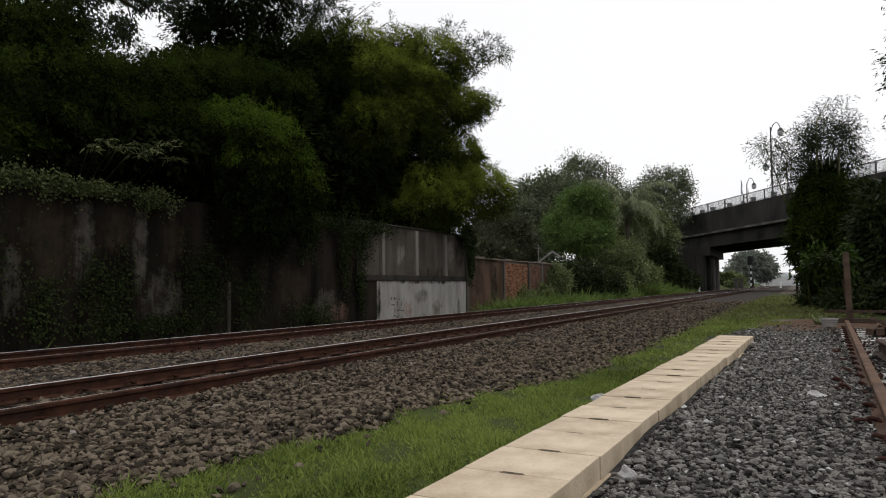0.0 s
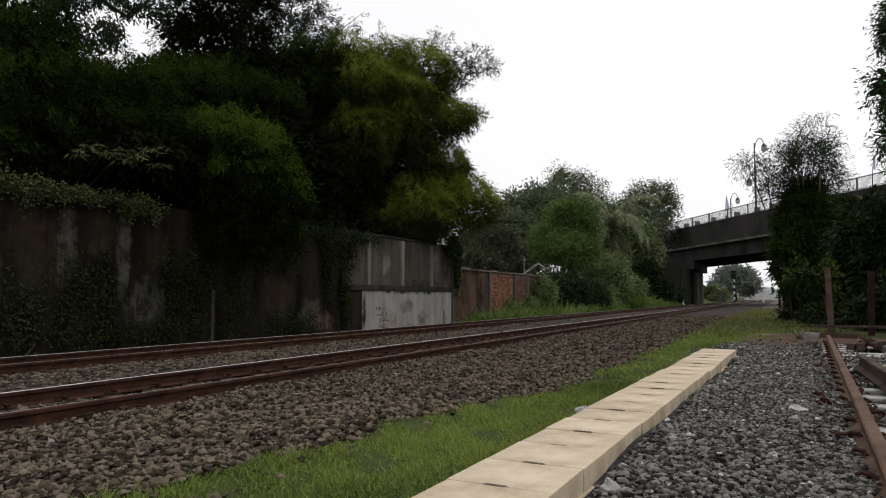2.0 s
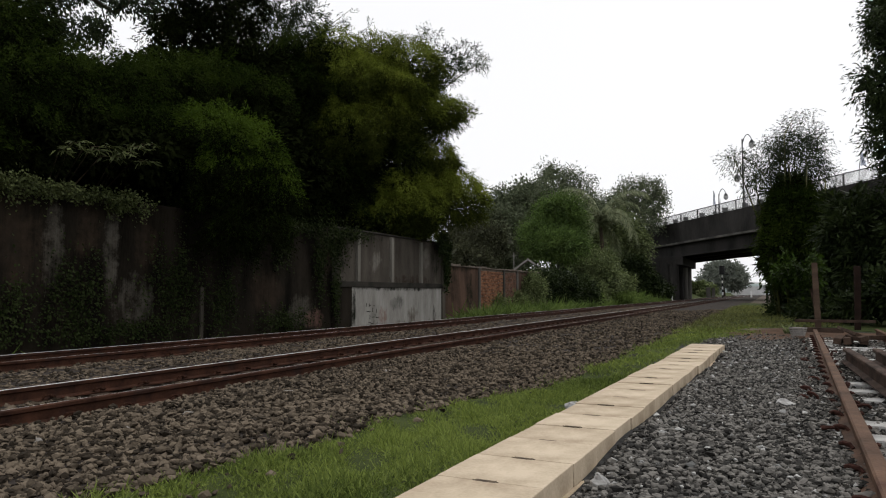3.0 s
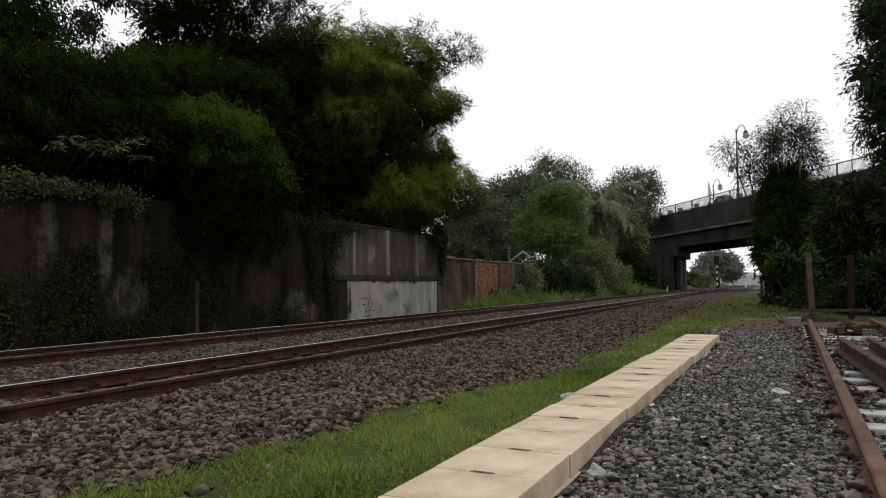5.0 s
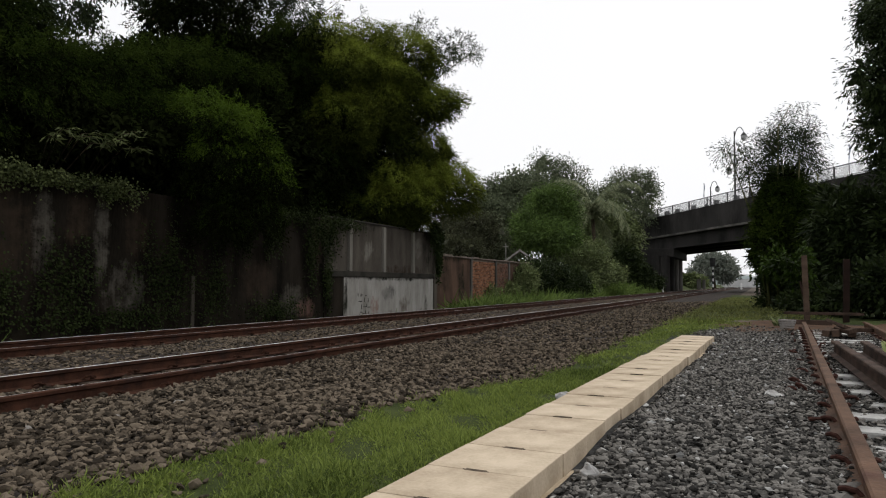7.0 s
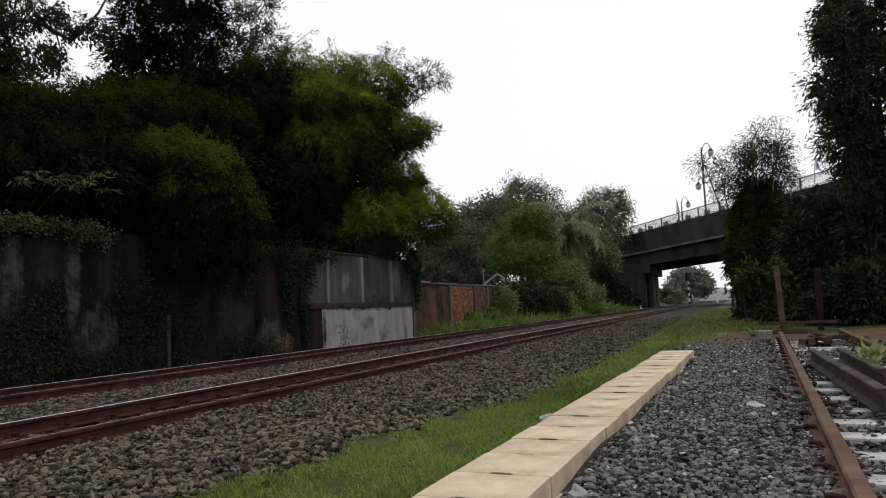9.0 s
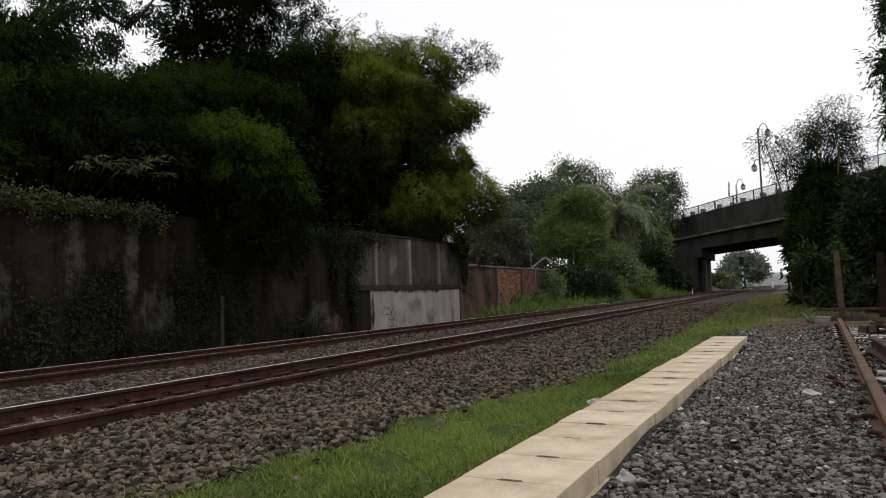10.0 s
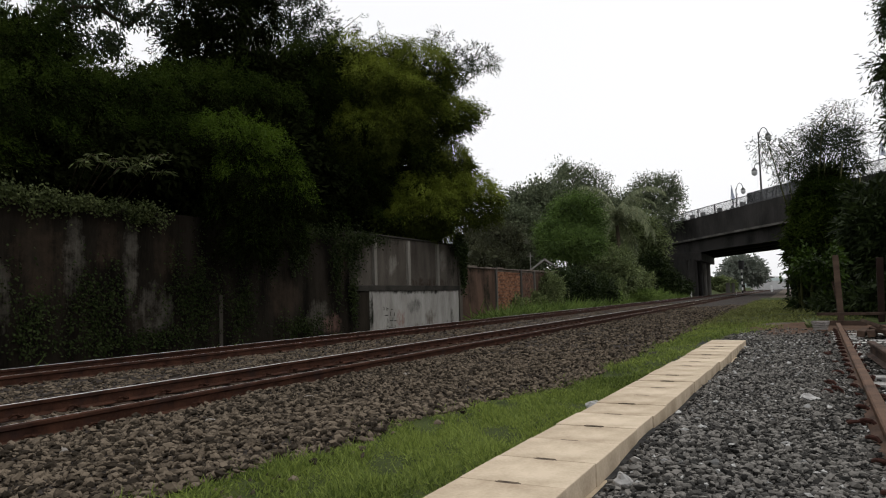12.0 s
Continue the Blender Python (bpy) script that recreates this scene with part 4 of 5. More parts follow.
def vehicle(name, length, width, height, paint, label, category, wheels, roof_cut):
    th = empty(name, BR @ pose(90, 4, 12.5), label, category)
    bm = bmesh.new()
    box(bm, -length / 2, length / 2, -width / 2, width / 2, 0.35, height * (0.55 if roof_cut else 0.45), 0.12)
    part("body", bm, paint, th)
    bm = bmesh.new()
    lo = height * (0.55 if roof_cut else 0.45)
    a, b = (length * 0.24, length * 0.3) if roof_cut else (length * 0.495, length * 0.495)
    geo = bmesh.ops.create_cube(bm, size=1.0)
    for v in geo["verts"]:
        top = v.co.z > 0
        v.co.x = (1 if v.co.x > 0 else -1) * ((a if top else b * 1.2) if roof_cut else (length * 0.48 if top else length * 0.495))
        v.co.y = (1 if v.co.y > 0 else -1) * width / 2 * (0.86 if top else 0.97)
        v.co.z = height - 0.12 if top else lo
    part("windows", bm, M_GLASS, th, "dark tinted glass")
    bm = bmesh.new()
    rl = a if roof_cut else length * 0.485
    box(bm, -rl, rl, -width * 0.44, width * 0.44, height - 0.13, height, 0.05)
    part("roof", bm, paint, th)
    if not roof_cut:
        for k in range(8):
            x = -length * 0.47 + k * length * 0.134
            for s in (-1, 1):
                bm = bmesh.new()
                box(bm, x - 0.07, x + 0.07, s * width * 0.49 - 0.03, s * width * 0.49 + 0.03, lo - 0.02, height - 0.1)
                part("window_pillar", bm, paint, th)
    for x in wheels:
        for s in (-1, 1):
            bm = bmesh.new()
            bmesh.ops.create_cone(bm, segments=16, radius1=0.45, radius2=0.45, depth=0.25, cap_ends=True, matrix=pose(x, s * width * 0.45, 0.45, 90, 0, 0))
            part("wheel", bm, M_TYRE, th)
    return th


BUS = vehicle("bus", 12.0, 2.4, 2.7, M_BUS, "dark grey bus driving over the bridge", "bus", (-3.4, 3.6), False)
CAR = vehicle("car", 4.3, 1.75, 1.9, M_CAR, "grey car driving over the bridge", "car", (-1.35, 1.35), True)


# ---- vegetation ----
def trunk(parent, pts, r0, r1, mat=None, name="trunk"):
    bm = bmesh.new()
    n = len(pts)
    tube(bm, pts, [r0 + (r1 - r0) * i / (n - 1) for i in range(n)], 8)
    return part(name, bm, mat or M_BARK, parent, smooth=True)


def limbs(parent, base, lobes, r, name="limb"):
    """Limbs that reach from the trunk into each lobe."""
    for l in lobes:
        a, b = Vector(base), Vector(l[:3])
        m = a.lerp(b, 0.5) + Vector((0, 0, 0.12 * (b - a).length))
        trunk(parent, [a, m, b], r, r * 0.25, name=name)


def bamboo(base, lobes, sprays, culms, label, per=26, leaf=(0.19, 0.032), mat=None, core=500, plume=7, name="bamboo"):
    """A bamboo clump: culms that arch out into leafy lobes."""
    th = empty(name, pose(base[0], base[1], base[2]), label, "bamboo", "bamboo clumps")
    rel = [(l[0] - base[0], l[1] - base[1], l[2] - base[2], *l[3:]) for l in lobes]
    loc = random.Random(int(base[0] * 10 + base[1]))
    plumes = []
    for l in rel:
        for k in range(plume):
            a, e, q = loc.uniform(0, 6.28), loc.uniform(-0.7, 1.3), loc.uniform(0.45, 0.6)
            plumes.append((l[0] + math.cos(a) * math.cos(e) * l[3] * 0.62, l[1] + math.sin(a) * math.cos(e) * l[4] * 0.62, l[2] + math.sin(e) * l[5] * 0.62,
                           max(0.55, l[3] * q), max(0.55, l[4] * q), max(0.5, l[5] * q * 0.85)))
    for k in range(culms):
        l = rel[k % len(rel)]
        x0, y0 = loc.uniform(-0.7, 0.7), loc.uniform(-0.7, 0.7)
        tx, ty, tz = l[0] + loc.uniform(-0.5, 0.5) * l[3], l[1] + loc.uniform(-0.5, 0.5) * l[4], l[2] + loc.uniform(0, 0.6) * l[5]
        trunk(th, [(x0, y0, -0.3), (x0 + 0.2 * tx, y0 + 0.2 * ty, tz * 0.5), (x0 + 0.55 * tx, y0 + 0.55 * ty, tz * 0.88), (tx, ty, tz)], 0.05, 0.012, M_CULM, "culm")
    sprays_of_leaves("crown", plumes or rel, sprays, per, 0.65, leaf[0], leaf[1], mat or L_BAMBOO, th, 0.75, cap=0.6)
    if core:
        inner = [(*l[:3], max(0.2, l[3] - 0.75), max(0.2, l[4] - 0.75), max(0.2, l[5] - 0.75)) for l in rel]
        sprays_of_leaves("inner_leaves", inner, core, 14, 0.5, 0.5, 0.2, L_DARK, th, 0.6)
    return th


def tier_leaves(name, tiers, density, per, spread, length, width, mat, parent, label="", band=(-0.22, 1.0)):
    """Bamboo foliage in tiers: each (x, y, z, rx, ry, rz) is an uneven umbrella of drooping sprays, open below."""
    cs, ds = [], []
    for l in tiers:
        k = max(12, int(density * 6.28 * (l[3] * l[4] * 0.5 + (l[3] + l[4]) * l[5] * 0.35)))
        az, h = rng.uniform(0, 2 * np.pi, k), rng.uniform(band[0], band[1], k)
        r = np.sqrt(1 - np.clip(h, 0, 1) ** 2) * np.where(h < 0, 1 + 0.6 * h, 1)
        ph = l[0] * 5 + l[2] * 3
        bump = 1 + 0.2 * np.sin(3 * az + ph + 2 * h) + 0.16 * np.sin(7 * az + 2 * ph + 5 * h) + rng.normal(0, 0.08, k) - 0.14
        p = np.stack([l[0] + r * np.cos(az) * l[3] * bump, l[1] + r * np.sin(az) * l[4] * bump, l[2] + h * l[5] * (0.9 + 0.12 * np.sin(5 * az + ph))], -1)
        way = np.stack([np.cos(az) * (0.35 + r), np.sin(az) * (0.35 + r), 0.35 - 1.0 * r], -1) + rng.normal(0, 0.35, (k, 3))
        way /= np.linalg.norm(way, axis=1, keepdims=True)
        t = rng.uniform(0, 1, (k, per, 1))
        c = p[:, None, :] + way[:, None, :] * t * spread + rng.normal(size=(k, per, 3)) * spread * 0.13
        c[:, :, 2] -= t[:, :, 0] ** 2 * spread * 0.35
        d = way[:, None, :] + rng.normal(size=(k, per, 3)) * 0.5
        d[:, :, 2] -= 0.35
        cs.append(c.reshape(-1, 3))
        ds.append(d.reshape(-1, 3))
    o = np.array(parent.location)
    return leaves_mesh(name, np.concatenate(cs) - o, np.concatenate(ds), length, width, mat, parent, label)


def tiered_bamboo(base, lit, dim, core, culms, label, lit_mat, dim_mat, scale=1.0):
    """A bamboo clump of arching culms: leafy tiers over a leaf-choked inside, its shade put into the leaf colour."""
    th = empty("bamboo", pose(*base), label, "bamboo", "bamboo clumps")
    loc = random.Random(int(base[1] * 7))
    goals = (lit + dim)
    for k in range(culms):
        l = goals[k % len(goals)]
        x0, y0 = loc.uniform(-0.8, 0.8), loc.uniform(-0.8, 0.8)
        tx, ty, tz = l[0] - base[0], l[1] - base[1], l[2] - base[2] + 0.5 * l[5]
        trunk(th, [(x0, y0, -0.3), (x0 + 0.1 * tx, y0 + 0.1 * ty, tz * 0.5), (x0 + 0.45 * tx, y0 + 0.45 * ty, tz * 0.9), (tx, ty, tz)], 0.05, 0.012, M_CULM, "culm")
    if lit:
        tier_leaves("upper_foliage", lit, 26 / scale, 22, 0.5 * scale, 0.15 * scale, 0.027 * scale, lit_mat, th, "bright drooping sprays, top light put into their colour", (0.15, 1.0))
        tier_leaves("under_foliage", lit, 24 / scale, 20, 0.5 * scale, 0.17 * scale, 0.034 * scale, L_UNDER if scale == 1.0 else L_SHADE, th, "leaves below the tiers, shade put into their dark colour", (-0.7, 0.3))
    tier_leaves("lower_foliage", dim, 14 / scale, 22, 0.55 * scale, 0.17 * scale, 0.03 * scale, dim_mat, th, "dark green drooping sprays, shade put into their colour", (0.25, 1.0))
    tier_leaves("under_foliage", dim, 14 / scale, 20, 0.55 * scale, 0.19 * scale, 0.04 * scale, L_SHADE, th, "leaves below the tiers, shade put into their dark colour", (-0.7, 0.4))
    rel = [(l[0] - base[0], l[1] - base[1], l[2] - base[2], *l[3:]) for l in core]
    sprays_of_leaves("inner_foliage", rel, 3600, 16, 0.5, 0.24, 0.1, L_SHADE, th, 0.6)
    return th


# near-black leaf colour that carries the shade inside and under crowns
L_SHADE = leaf_material("painted_shade_leaf", (0.004, 0.006, 0.002), (0.014, 0.018, 0.006), 0.03, 0.0)
# light on the tier tops is put into these two brighter leaf colours
L_TIP = leaf_material("lit_yellow_green_leaf", (0.075, 0.098, 0.012), (0.24, 0.285, 0.042), 0.3, 0.03, 0.3)
L_CREST = leaf_material("lit_green_bamboo_leaf", (0.022, 0.042, 0.004), (0.1, 0.155, 0.017), 0.25, 0.03, 0.3)
# dim tiers and lower crowns: shade put into a darker green
L_DEEP = leaf_material("dim_green_bamboo_leaf", (0.012, 0.021, 0.004), (0.048, 0.072, 0.011), 0.15, 0.01, 0.3)
# underside shade of the tall clump's tiers, put into the leaf colour
L_UNDER = leaf_material("under_shade_bamboo_leaf", (0.026, 0.034, 0.007), (0.078, 0.095, 0.018), 0.15, 0.0, 0.3)
RIGHT_LIT = [(-15.08, 28.72, 11.29, 1.84, 1.57, 1.68),
    (-16.53, 27.04, 10.29, 1.89, 1.61, 1.84),
    (-17.46, 26.52, 11.79, 1.07, 0.91, 1.47),
    (-13.95, 29.29, 9.44, 1.39, 1.18, 1.07),
    (-15.41, 28.11, 8.94, 2.10, 1.79, 1.58),
    (-16.65, 26.43, 8.07, 1.79, 1.52, 1.79),
    (-13.46, 29.82, 5.43, 1.45, 1.23, 1.63),
    (-14.82, 28.43, 5.01, 1.85, 1.58, 1.80),
    (-12.77, 30.67, 5.41, 0.85, 0.73, 1.34),
    (-14.46, 29.58, 7.28, 1.20, 1.02, 1.47),
    (-16.20, 28.34, 12.26, 1.10, 0.93, 0.96),
    (-13.17, 30.14, 9.73, 0.68, 0.58, 0.49),
    (-13.91, 29.97, 7.23, 0.86, 0.73, 0.80),
    (-14.95, 27.85, 4.59, 1.77, 1.51, 1.14),
    (-15.67, 27.84, 10.15, 1.85, 1.57, 1.32)]
RIGHT_DIM = [(-16.26, 28.71, 6.89, 2.00, 1.70, 2.00),
    (-18.01, 26.60, 5.99, 2.07, 1.76, 2.33),
    (-18.86, 26.22, 11.71, 1.84, 1.57, 1.63),
    (-19.39, 25.21, 9.89, 1.84, 1.56, 1.97),
    (-18.60, 25.75, 7.97, 1.94, 1.65, 2.07),
    (-17.26, 27.77, 5.54, 2.10, 1.79, 2.10),
    (-17.31, 27.32, 4.33, 2.07, 1.76, 1.42),
    (-18.49, 25.92, 4.30, 1.79, 1.52, 1.53),
    (-19.97, 25.39, 11.71, 1.63, 1.38, 1.63),
    (-18.02, 26.28, 9.68, 1.58, 1.34, 1.84)]
RIGHT_CORE = [(-18.56, 29.51, 10.07, 3.44, 2.93, 3.44),
    (-16.05, 30.80, 10.57, 1.72, 1.46, 2.58),
    (-15.77, 31.27, 6.92, 2.12, 1.80, 1.70),
    (-18.95, 28.95, 6.36, 3.63, 3.08, 1.95),
    (-20.59, 27.62, 9.66, 2.83, 2.41, 3.96),
    (-14.58, 31.35, 6.53, 1.26, 1.07, 1.12)]
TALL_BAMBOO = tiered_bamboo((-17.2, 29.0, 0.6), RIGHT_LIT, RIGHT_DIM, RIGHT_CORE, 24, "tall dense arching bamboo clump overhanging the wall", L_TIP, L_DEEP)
FEATHER = [(-12.76, 30.06, 12.22, 1.10, 0.93, 0.77),
    (-13.69, 29.82, 11.76, 1.24, 1.05, 0.96),
    (-11.95, 30.50, 11.93, 0.60, 0.51, 0.49),
    (-14.05, 29.13, 13.11, 0.82, 0.70, 0.38),
    (-16.91, 26.67, 13.70, 0.38, 0.32, 0.65),
    (-16.24, 27.33, 13.16, 0.38, 0.32, 0.43),
    (-13.50, 29.88, 9.32, 0.67, 0.57, 0.59),
    (-14.08, 29.81, 8.57, 0.67, 0.57, 0.54)]
rel = [(l[0] + 17.2, l[1] - 29.0, l[2] - 0.6, *l[3:]) for l in FEATHER]
sprays_of_leaves("airy_foliage", rel, 380, 14, 0.4, 0.17, 0.034, L_DARK, TALL_BAMBOO, 0.3, "thin airy twigs against the sky")
for q in rel:
    trunk(TALL_BAMBOO, [(q[0] - 1.8, q[1] - 0.6, q[2] - 1.3), (q[0] - 0.7, q[1] - 0.2, q[2] - 0.4), (q[0] + 0.5 * q[3], q[1], q[2] + 0.3 * q[5])], 0.03, 0.008, M_CULM, "twig")
MID_LIT = [(-13.70, 14.78, 5.36, 1.15, 0.98, 0.99),
    (-12.86, 15.07, 5.02, 0.84, 0.71, 0.97),
    (-12.41, 15.34, 4.37, 0.67, 0.57, 1.04),
    (-12.13, 15.51, 3.99, 0.51, 0.43, 0.87),
    (-13.04, 14.81, 4.38, 0.96, 0.81, 0.96),
    (-11.92, 15.60, 3.70, 0.38, 0.32, 0.63),
    (-12.70, 15.21, 3.81, 0.64, 0.54, 0.96),
    (-14.39, 14.43, 5.27, 0.91, 0.78, 0.91)]
MID_DIM = [(-12.65, 15.36, 3.11, 0.72, 0.61, 0.80),
    (-13.83, 15.12, 3.26, 1.15, 0.98, 1.15),
    (-14.65, 14.47, 4.05, 1.16, 0.99, 1.16),
    (-15.37, 14.36, 5.54, 1.37, 1.17, 1.03),
    (-15.75, 17.01, 7.33, 1.53, 1.30, 1.34),
    (-15.50, 18.61, 7.28, 1.20, 1.02, 1.39),
    (-15.91, 15.52, 7.01, 1.56, 1.32, 1.28),
    (-13.27, 15.16, 2.60, 0.64, 0.55, 0.64),
    (-12.56, 15.98, 2.84, 0.49, 0.41, 0.65)]
MID_CORE = [(-15.03, 16.21, 5.31, 1.97, 1.68, 1.61),
    (-16.89, 19.08, 8.38, 2.11, 1.80, 1.69),
    (-14.09, 17.70, 5.26, 1.10, 0.93, 1.65),
    (-17.26, 16.84, 7.70, 1.59, 1.35, 1.39),
    (-14.78, 19.77, 5.06, 1.20, 1.02, 1.39)]
tiered_bamboo((-16.0, 17.5, 0.6), MID_LIT, MID_DIM, MID_CORE, 18, "bamboo clump with a crest coloured as lit, drooping over the wall", L_CREST, L_DEEP, 0.75)
LEFT_DIM = [(-16.24, 10.51, 7.89, 0.90, 0.76, 0.98), (-16.17, 10.93, 7.38, 0.56, 0.47, 0.82), (-16.08, 10.09, 6.71, 0.95, 0.80, 0.95),
    (-15.64, 12.99, 6.35, 1.42, 1.21, 1.17),
    (-15.57, 11.53, 6.08, 1.35, 1.15, 1.20),
    (-15.31, 10.27, 5.70, 1.14, 0.97, 1.21),
    (-16.06, 10.27, 7.16, 0.96, 0.81, 0.96),
    (-15.08, 11.63, 5.29, 1.24, 1.06, 0.85),
    (-15.11, 13.16, 5.44, 1.31, 1.11, 0.98),
    (-15.13, 10.22, 4.63, 1.19, 1.01, 1.04),
    (-15.54, 9.10, 5.34, 1.18, 1.00, 1.18),
    (-15.36, 8.90, 4.07, 1.29, 1.10, 1.00),
    (-16.05, 14.58, 7.09, 0.90, 0.76, 0.99),
    (-16.43, 9.72, 7.06, 0.96, 0.81, 0.96)]
LEFT_CORE = [(-16.64, 13.53, 6.01, 1.93, 1.64, 1.58),
    (-16.82, 11.66, 5.81, 1.84, 1.56, 1.84),
    (-17.16, 10.18, 5.81, 1.80, 1.53, 1.80),
    (-16.55, 15.04, 6.48, 1.47, 1.25, 1.65),
    (-17.63, 11.27, 7.90, 1.05, 0.89, 0.88),
    (-15.80, 12.52, 4.81, 2.45, 2.08, 0.82)]
tiered_bamboo((-16.75, 11.5, 0.6), [], LEFT_DIM, LEFT_CORE, 14, "dark green bamboo clump behind the creeper-topped wall", L_CREST, L_DEEP, 0.75)


def broadleaf(name, base, lobes, sprays, leaf, mat, label, per=18, spread=0.8, droop=0.25, r=0.3, core=0, core_leaf=(0.8, 0.5), category="tree", group="", limb=0.4):
    th = empty(name, pose(base[0], base[1], base[2]), label, category, group)
    rel = [(l[0] - base[0], l[1] - base[1], l[2] - base[2], *l[3:]) for l in lobes]
    if r:
        top = np.mean(np.array([l[:3] for l in rel]), 0)
        fork = (top[0] * 0.35, top[1] * 0.35, top[2] * 0.55)
        trunk(th, [(0, 0, -0.4), (fork[0] * 0.3, fork[1] * 0.3, fork[2] * 0.5), fork], r, r * 0.7)
        limbs(th, fork, rel, r * limb)
    sprays_of_leaves("crown", rel, sprays, per, spread, leaf[0], leaf[1], mat, th, droop)
    if core:
        inner = [(*l[:3], l[3] - 0.6 * spread, l[4] - 0.6 * spread, l[5] - 0.6 * spread) for l in rel]
        inner = [(*l[:3], *(max(0.2, r) for r in l[3:])) for l in inner]
        sprays_of_leaves("inner_leaves", inner, core, 8, spread * 0.6, core_leaf[0] * 0.7, core_leaf[1] * 0.7, mat, th, 0.3)
    return th


# tall open tree above the left clumps, its bare twigs against the sky; near-black leaves hold its shade
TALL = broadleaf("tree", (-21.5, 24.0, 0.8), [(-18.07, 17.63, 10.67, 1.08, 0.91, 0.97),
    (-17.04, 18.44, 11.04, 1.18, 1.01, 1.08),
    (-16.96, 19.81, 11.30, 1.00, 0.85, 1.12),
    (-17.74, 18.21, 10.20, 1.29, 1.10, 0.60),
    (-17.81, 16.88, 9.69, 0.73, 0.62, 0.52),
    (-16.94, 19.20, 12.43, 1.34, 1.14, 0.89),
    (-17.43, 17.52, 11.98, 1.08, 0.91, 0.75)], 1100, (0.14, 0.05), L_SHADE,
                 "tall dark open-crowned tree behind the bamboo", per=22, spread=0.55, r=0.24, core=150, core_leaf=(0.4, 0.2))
rel = [(l[0] + 21.5, l[1] - 24.0, l[2] - 0.8, *l[3:]) for l in [(-16.88, 22.03, 12.50, 1.20, 1.02, 0.67),
    (-16.29, 22.69, 12.04, 0.96, 0.81, 0.43),
    (-17.53, 21.78, 11.98, 0.84, 0.71, 0.60),
    (-16.32, 22.03, 13.29, 1.08, 0.91, 0.60)]]
sprays_of_leaves("feathery_foliage", rel, 330, 16, 0.5, 0.17, 0.042, L_DARK, TALL, 0.2)


# open tree at the wall's near end: bare crooked boughs with hanging sprigs against the sky
def sprig_tree():
    base = Vector((-19.6, 12.2, 0.8))
    th = empty("tree", pose(*base), "tree with bare crooked boughs and sparse hanging leaf sprigs", "tree")
    trunk(th, [(0, 0, -0.4), (0.1, 0.1, 4.0), Vector((-19.22, 12.63, 7.96)) - base], 0.2, 0.1)
    for pts, r in (([(-19.22, 12.63, 7.96), (-18.49, 13.04, 9.11), (-18.03, 13.32, 9.68), (-17.63, 13.79, 9.77), (-17.42, 14.16, 9.58), (-17.21, 14.54, 9.36)], 0.085), ([(-17.21, 14.54, 9.36), (-16.89, 14.72, 9.71), (-16.49, 14.88, 10.2), (-16.18, 14.92, 10.67)], 0.05),
                   ([(-18.49, 13.04, 9.11), (-18.16, 13.1, 9.73), (-17.93, 13.03, 10.31)], 0.05), ([(-17.63, 13.79, 9.77), (-17.41, 14.25, 9.47), (-17.44, 14.37, 9.18)], 0.035)):
        trunk(th, [Vector(p) - base for p in pts], r, r * 0.55, name="bough")
    lobes = [(l[0] - base[0], l[1] - base[1], l[2] - base[2], *l[3:]) for l in [(-18.29, 13.25, 9.22, 0.61, 0.52, 0.67),
    (-18.51, 13.33, 8.57, 0.77, 0.65, 0.34),
    (-17.93, 13.90, 8.92, 0.96, 0.81, 0.48),
    (-17.50, 14.32, 9.14, 0.54, 0.46, 0.34),
    (-18.44, 12.84, 9.53, 0.57, 0.49, 0.57),
    (-17.72, 13.45, 10.10, 1.15, 0.98, 0.27),
    (-16.93, 14.55, 9.91, 0.67, 0.57, 0.38),
    (-16.60, 14.98, 9.83, 0.48, 0.41, 0.48),
    (-17.31, 14.17, 9.80, 0.38, 0.33, 0.27),
    (-18.89, 12.73, 8.67, 0.57, 0.49, 0.48)]]
    sprays_of_leaves("hanging_foliage", lobes, 470, 17, 0.35, 0.14, 0.06, L_DARK, th, 0.9)


sprig_tree()

# thicket added as backing behind the wall, shade put into its leaf colour
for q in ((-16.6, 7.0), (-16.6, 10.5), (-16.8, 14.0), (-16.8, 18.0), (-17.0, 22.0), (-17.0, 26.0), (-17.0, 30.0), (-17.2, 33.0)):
    broadleaf("thicket", (q[0], q[1], 0.9), [(q[0], q[1], 2.6, 1.3, 2.2, 1.9), (q[0] - 1, q[1] + 1, 4.2, 1.4, 2.2, 1.7)], 330, (0.22, 0.08), L_SHADE, "leafy thicket added behind the wall, shade put into its colour", per=20,
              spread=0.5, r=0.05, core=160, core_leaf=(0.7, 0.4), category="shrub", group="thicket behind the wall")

# taller backing row added to close sky gaps, its shade in the colour
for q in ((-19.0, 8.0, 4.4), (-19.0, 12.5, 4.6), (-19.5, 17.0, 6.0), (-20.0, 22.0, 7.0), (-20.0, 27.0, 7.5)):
    broadleaf("thicket", (q[0], q[1], 0.9), [(q[0], q[1], q[2] - 1.5, 1.8, 2.8, 3.0), (q[0], q[1] + 2, q[2], 1.6, 2.6, 2.6)], 260, (0.4, 0.16), L_SHADE, "tall thicket added far behind the wall, shade put into its colour", per=18,
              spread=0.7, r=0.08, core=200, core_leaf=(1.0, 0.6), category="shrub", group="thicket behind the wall")


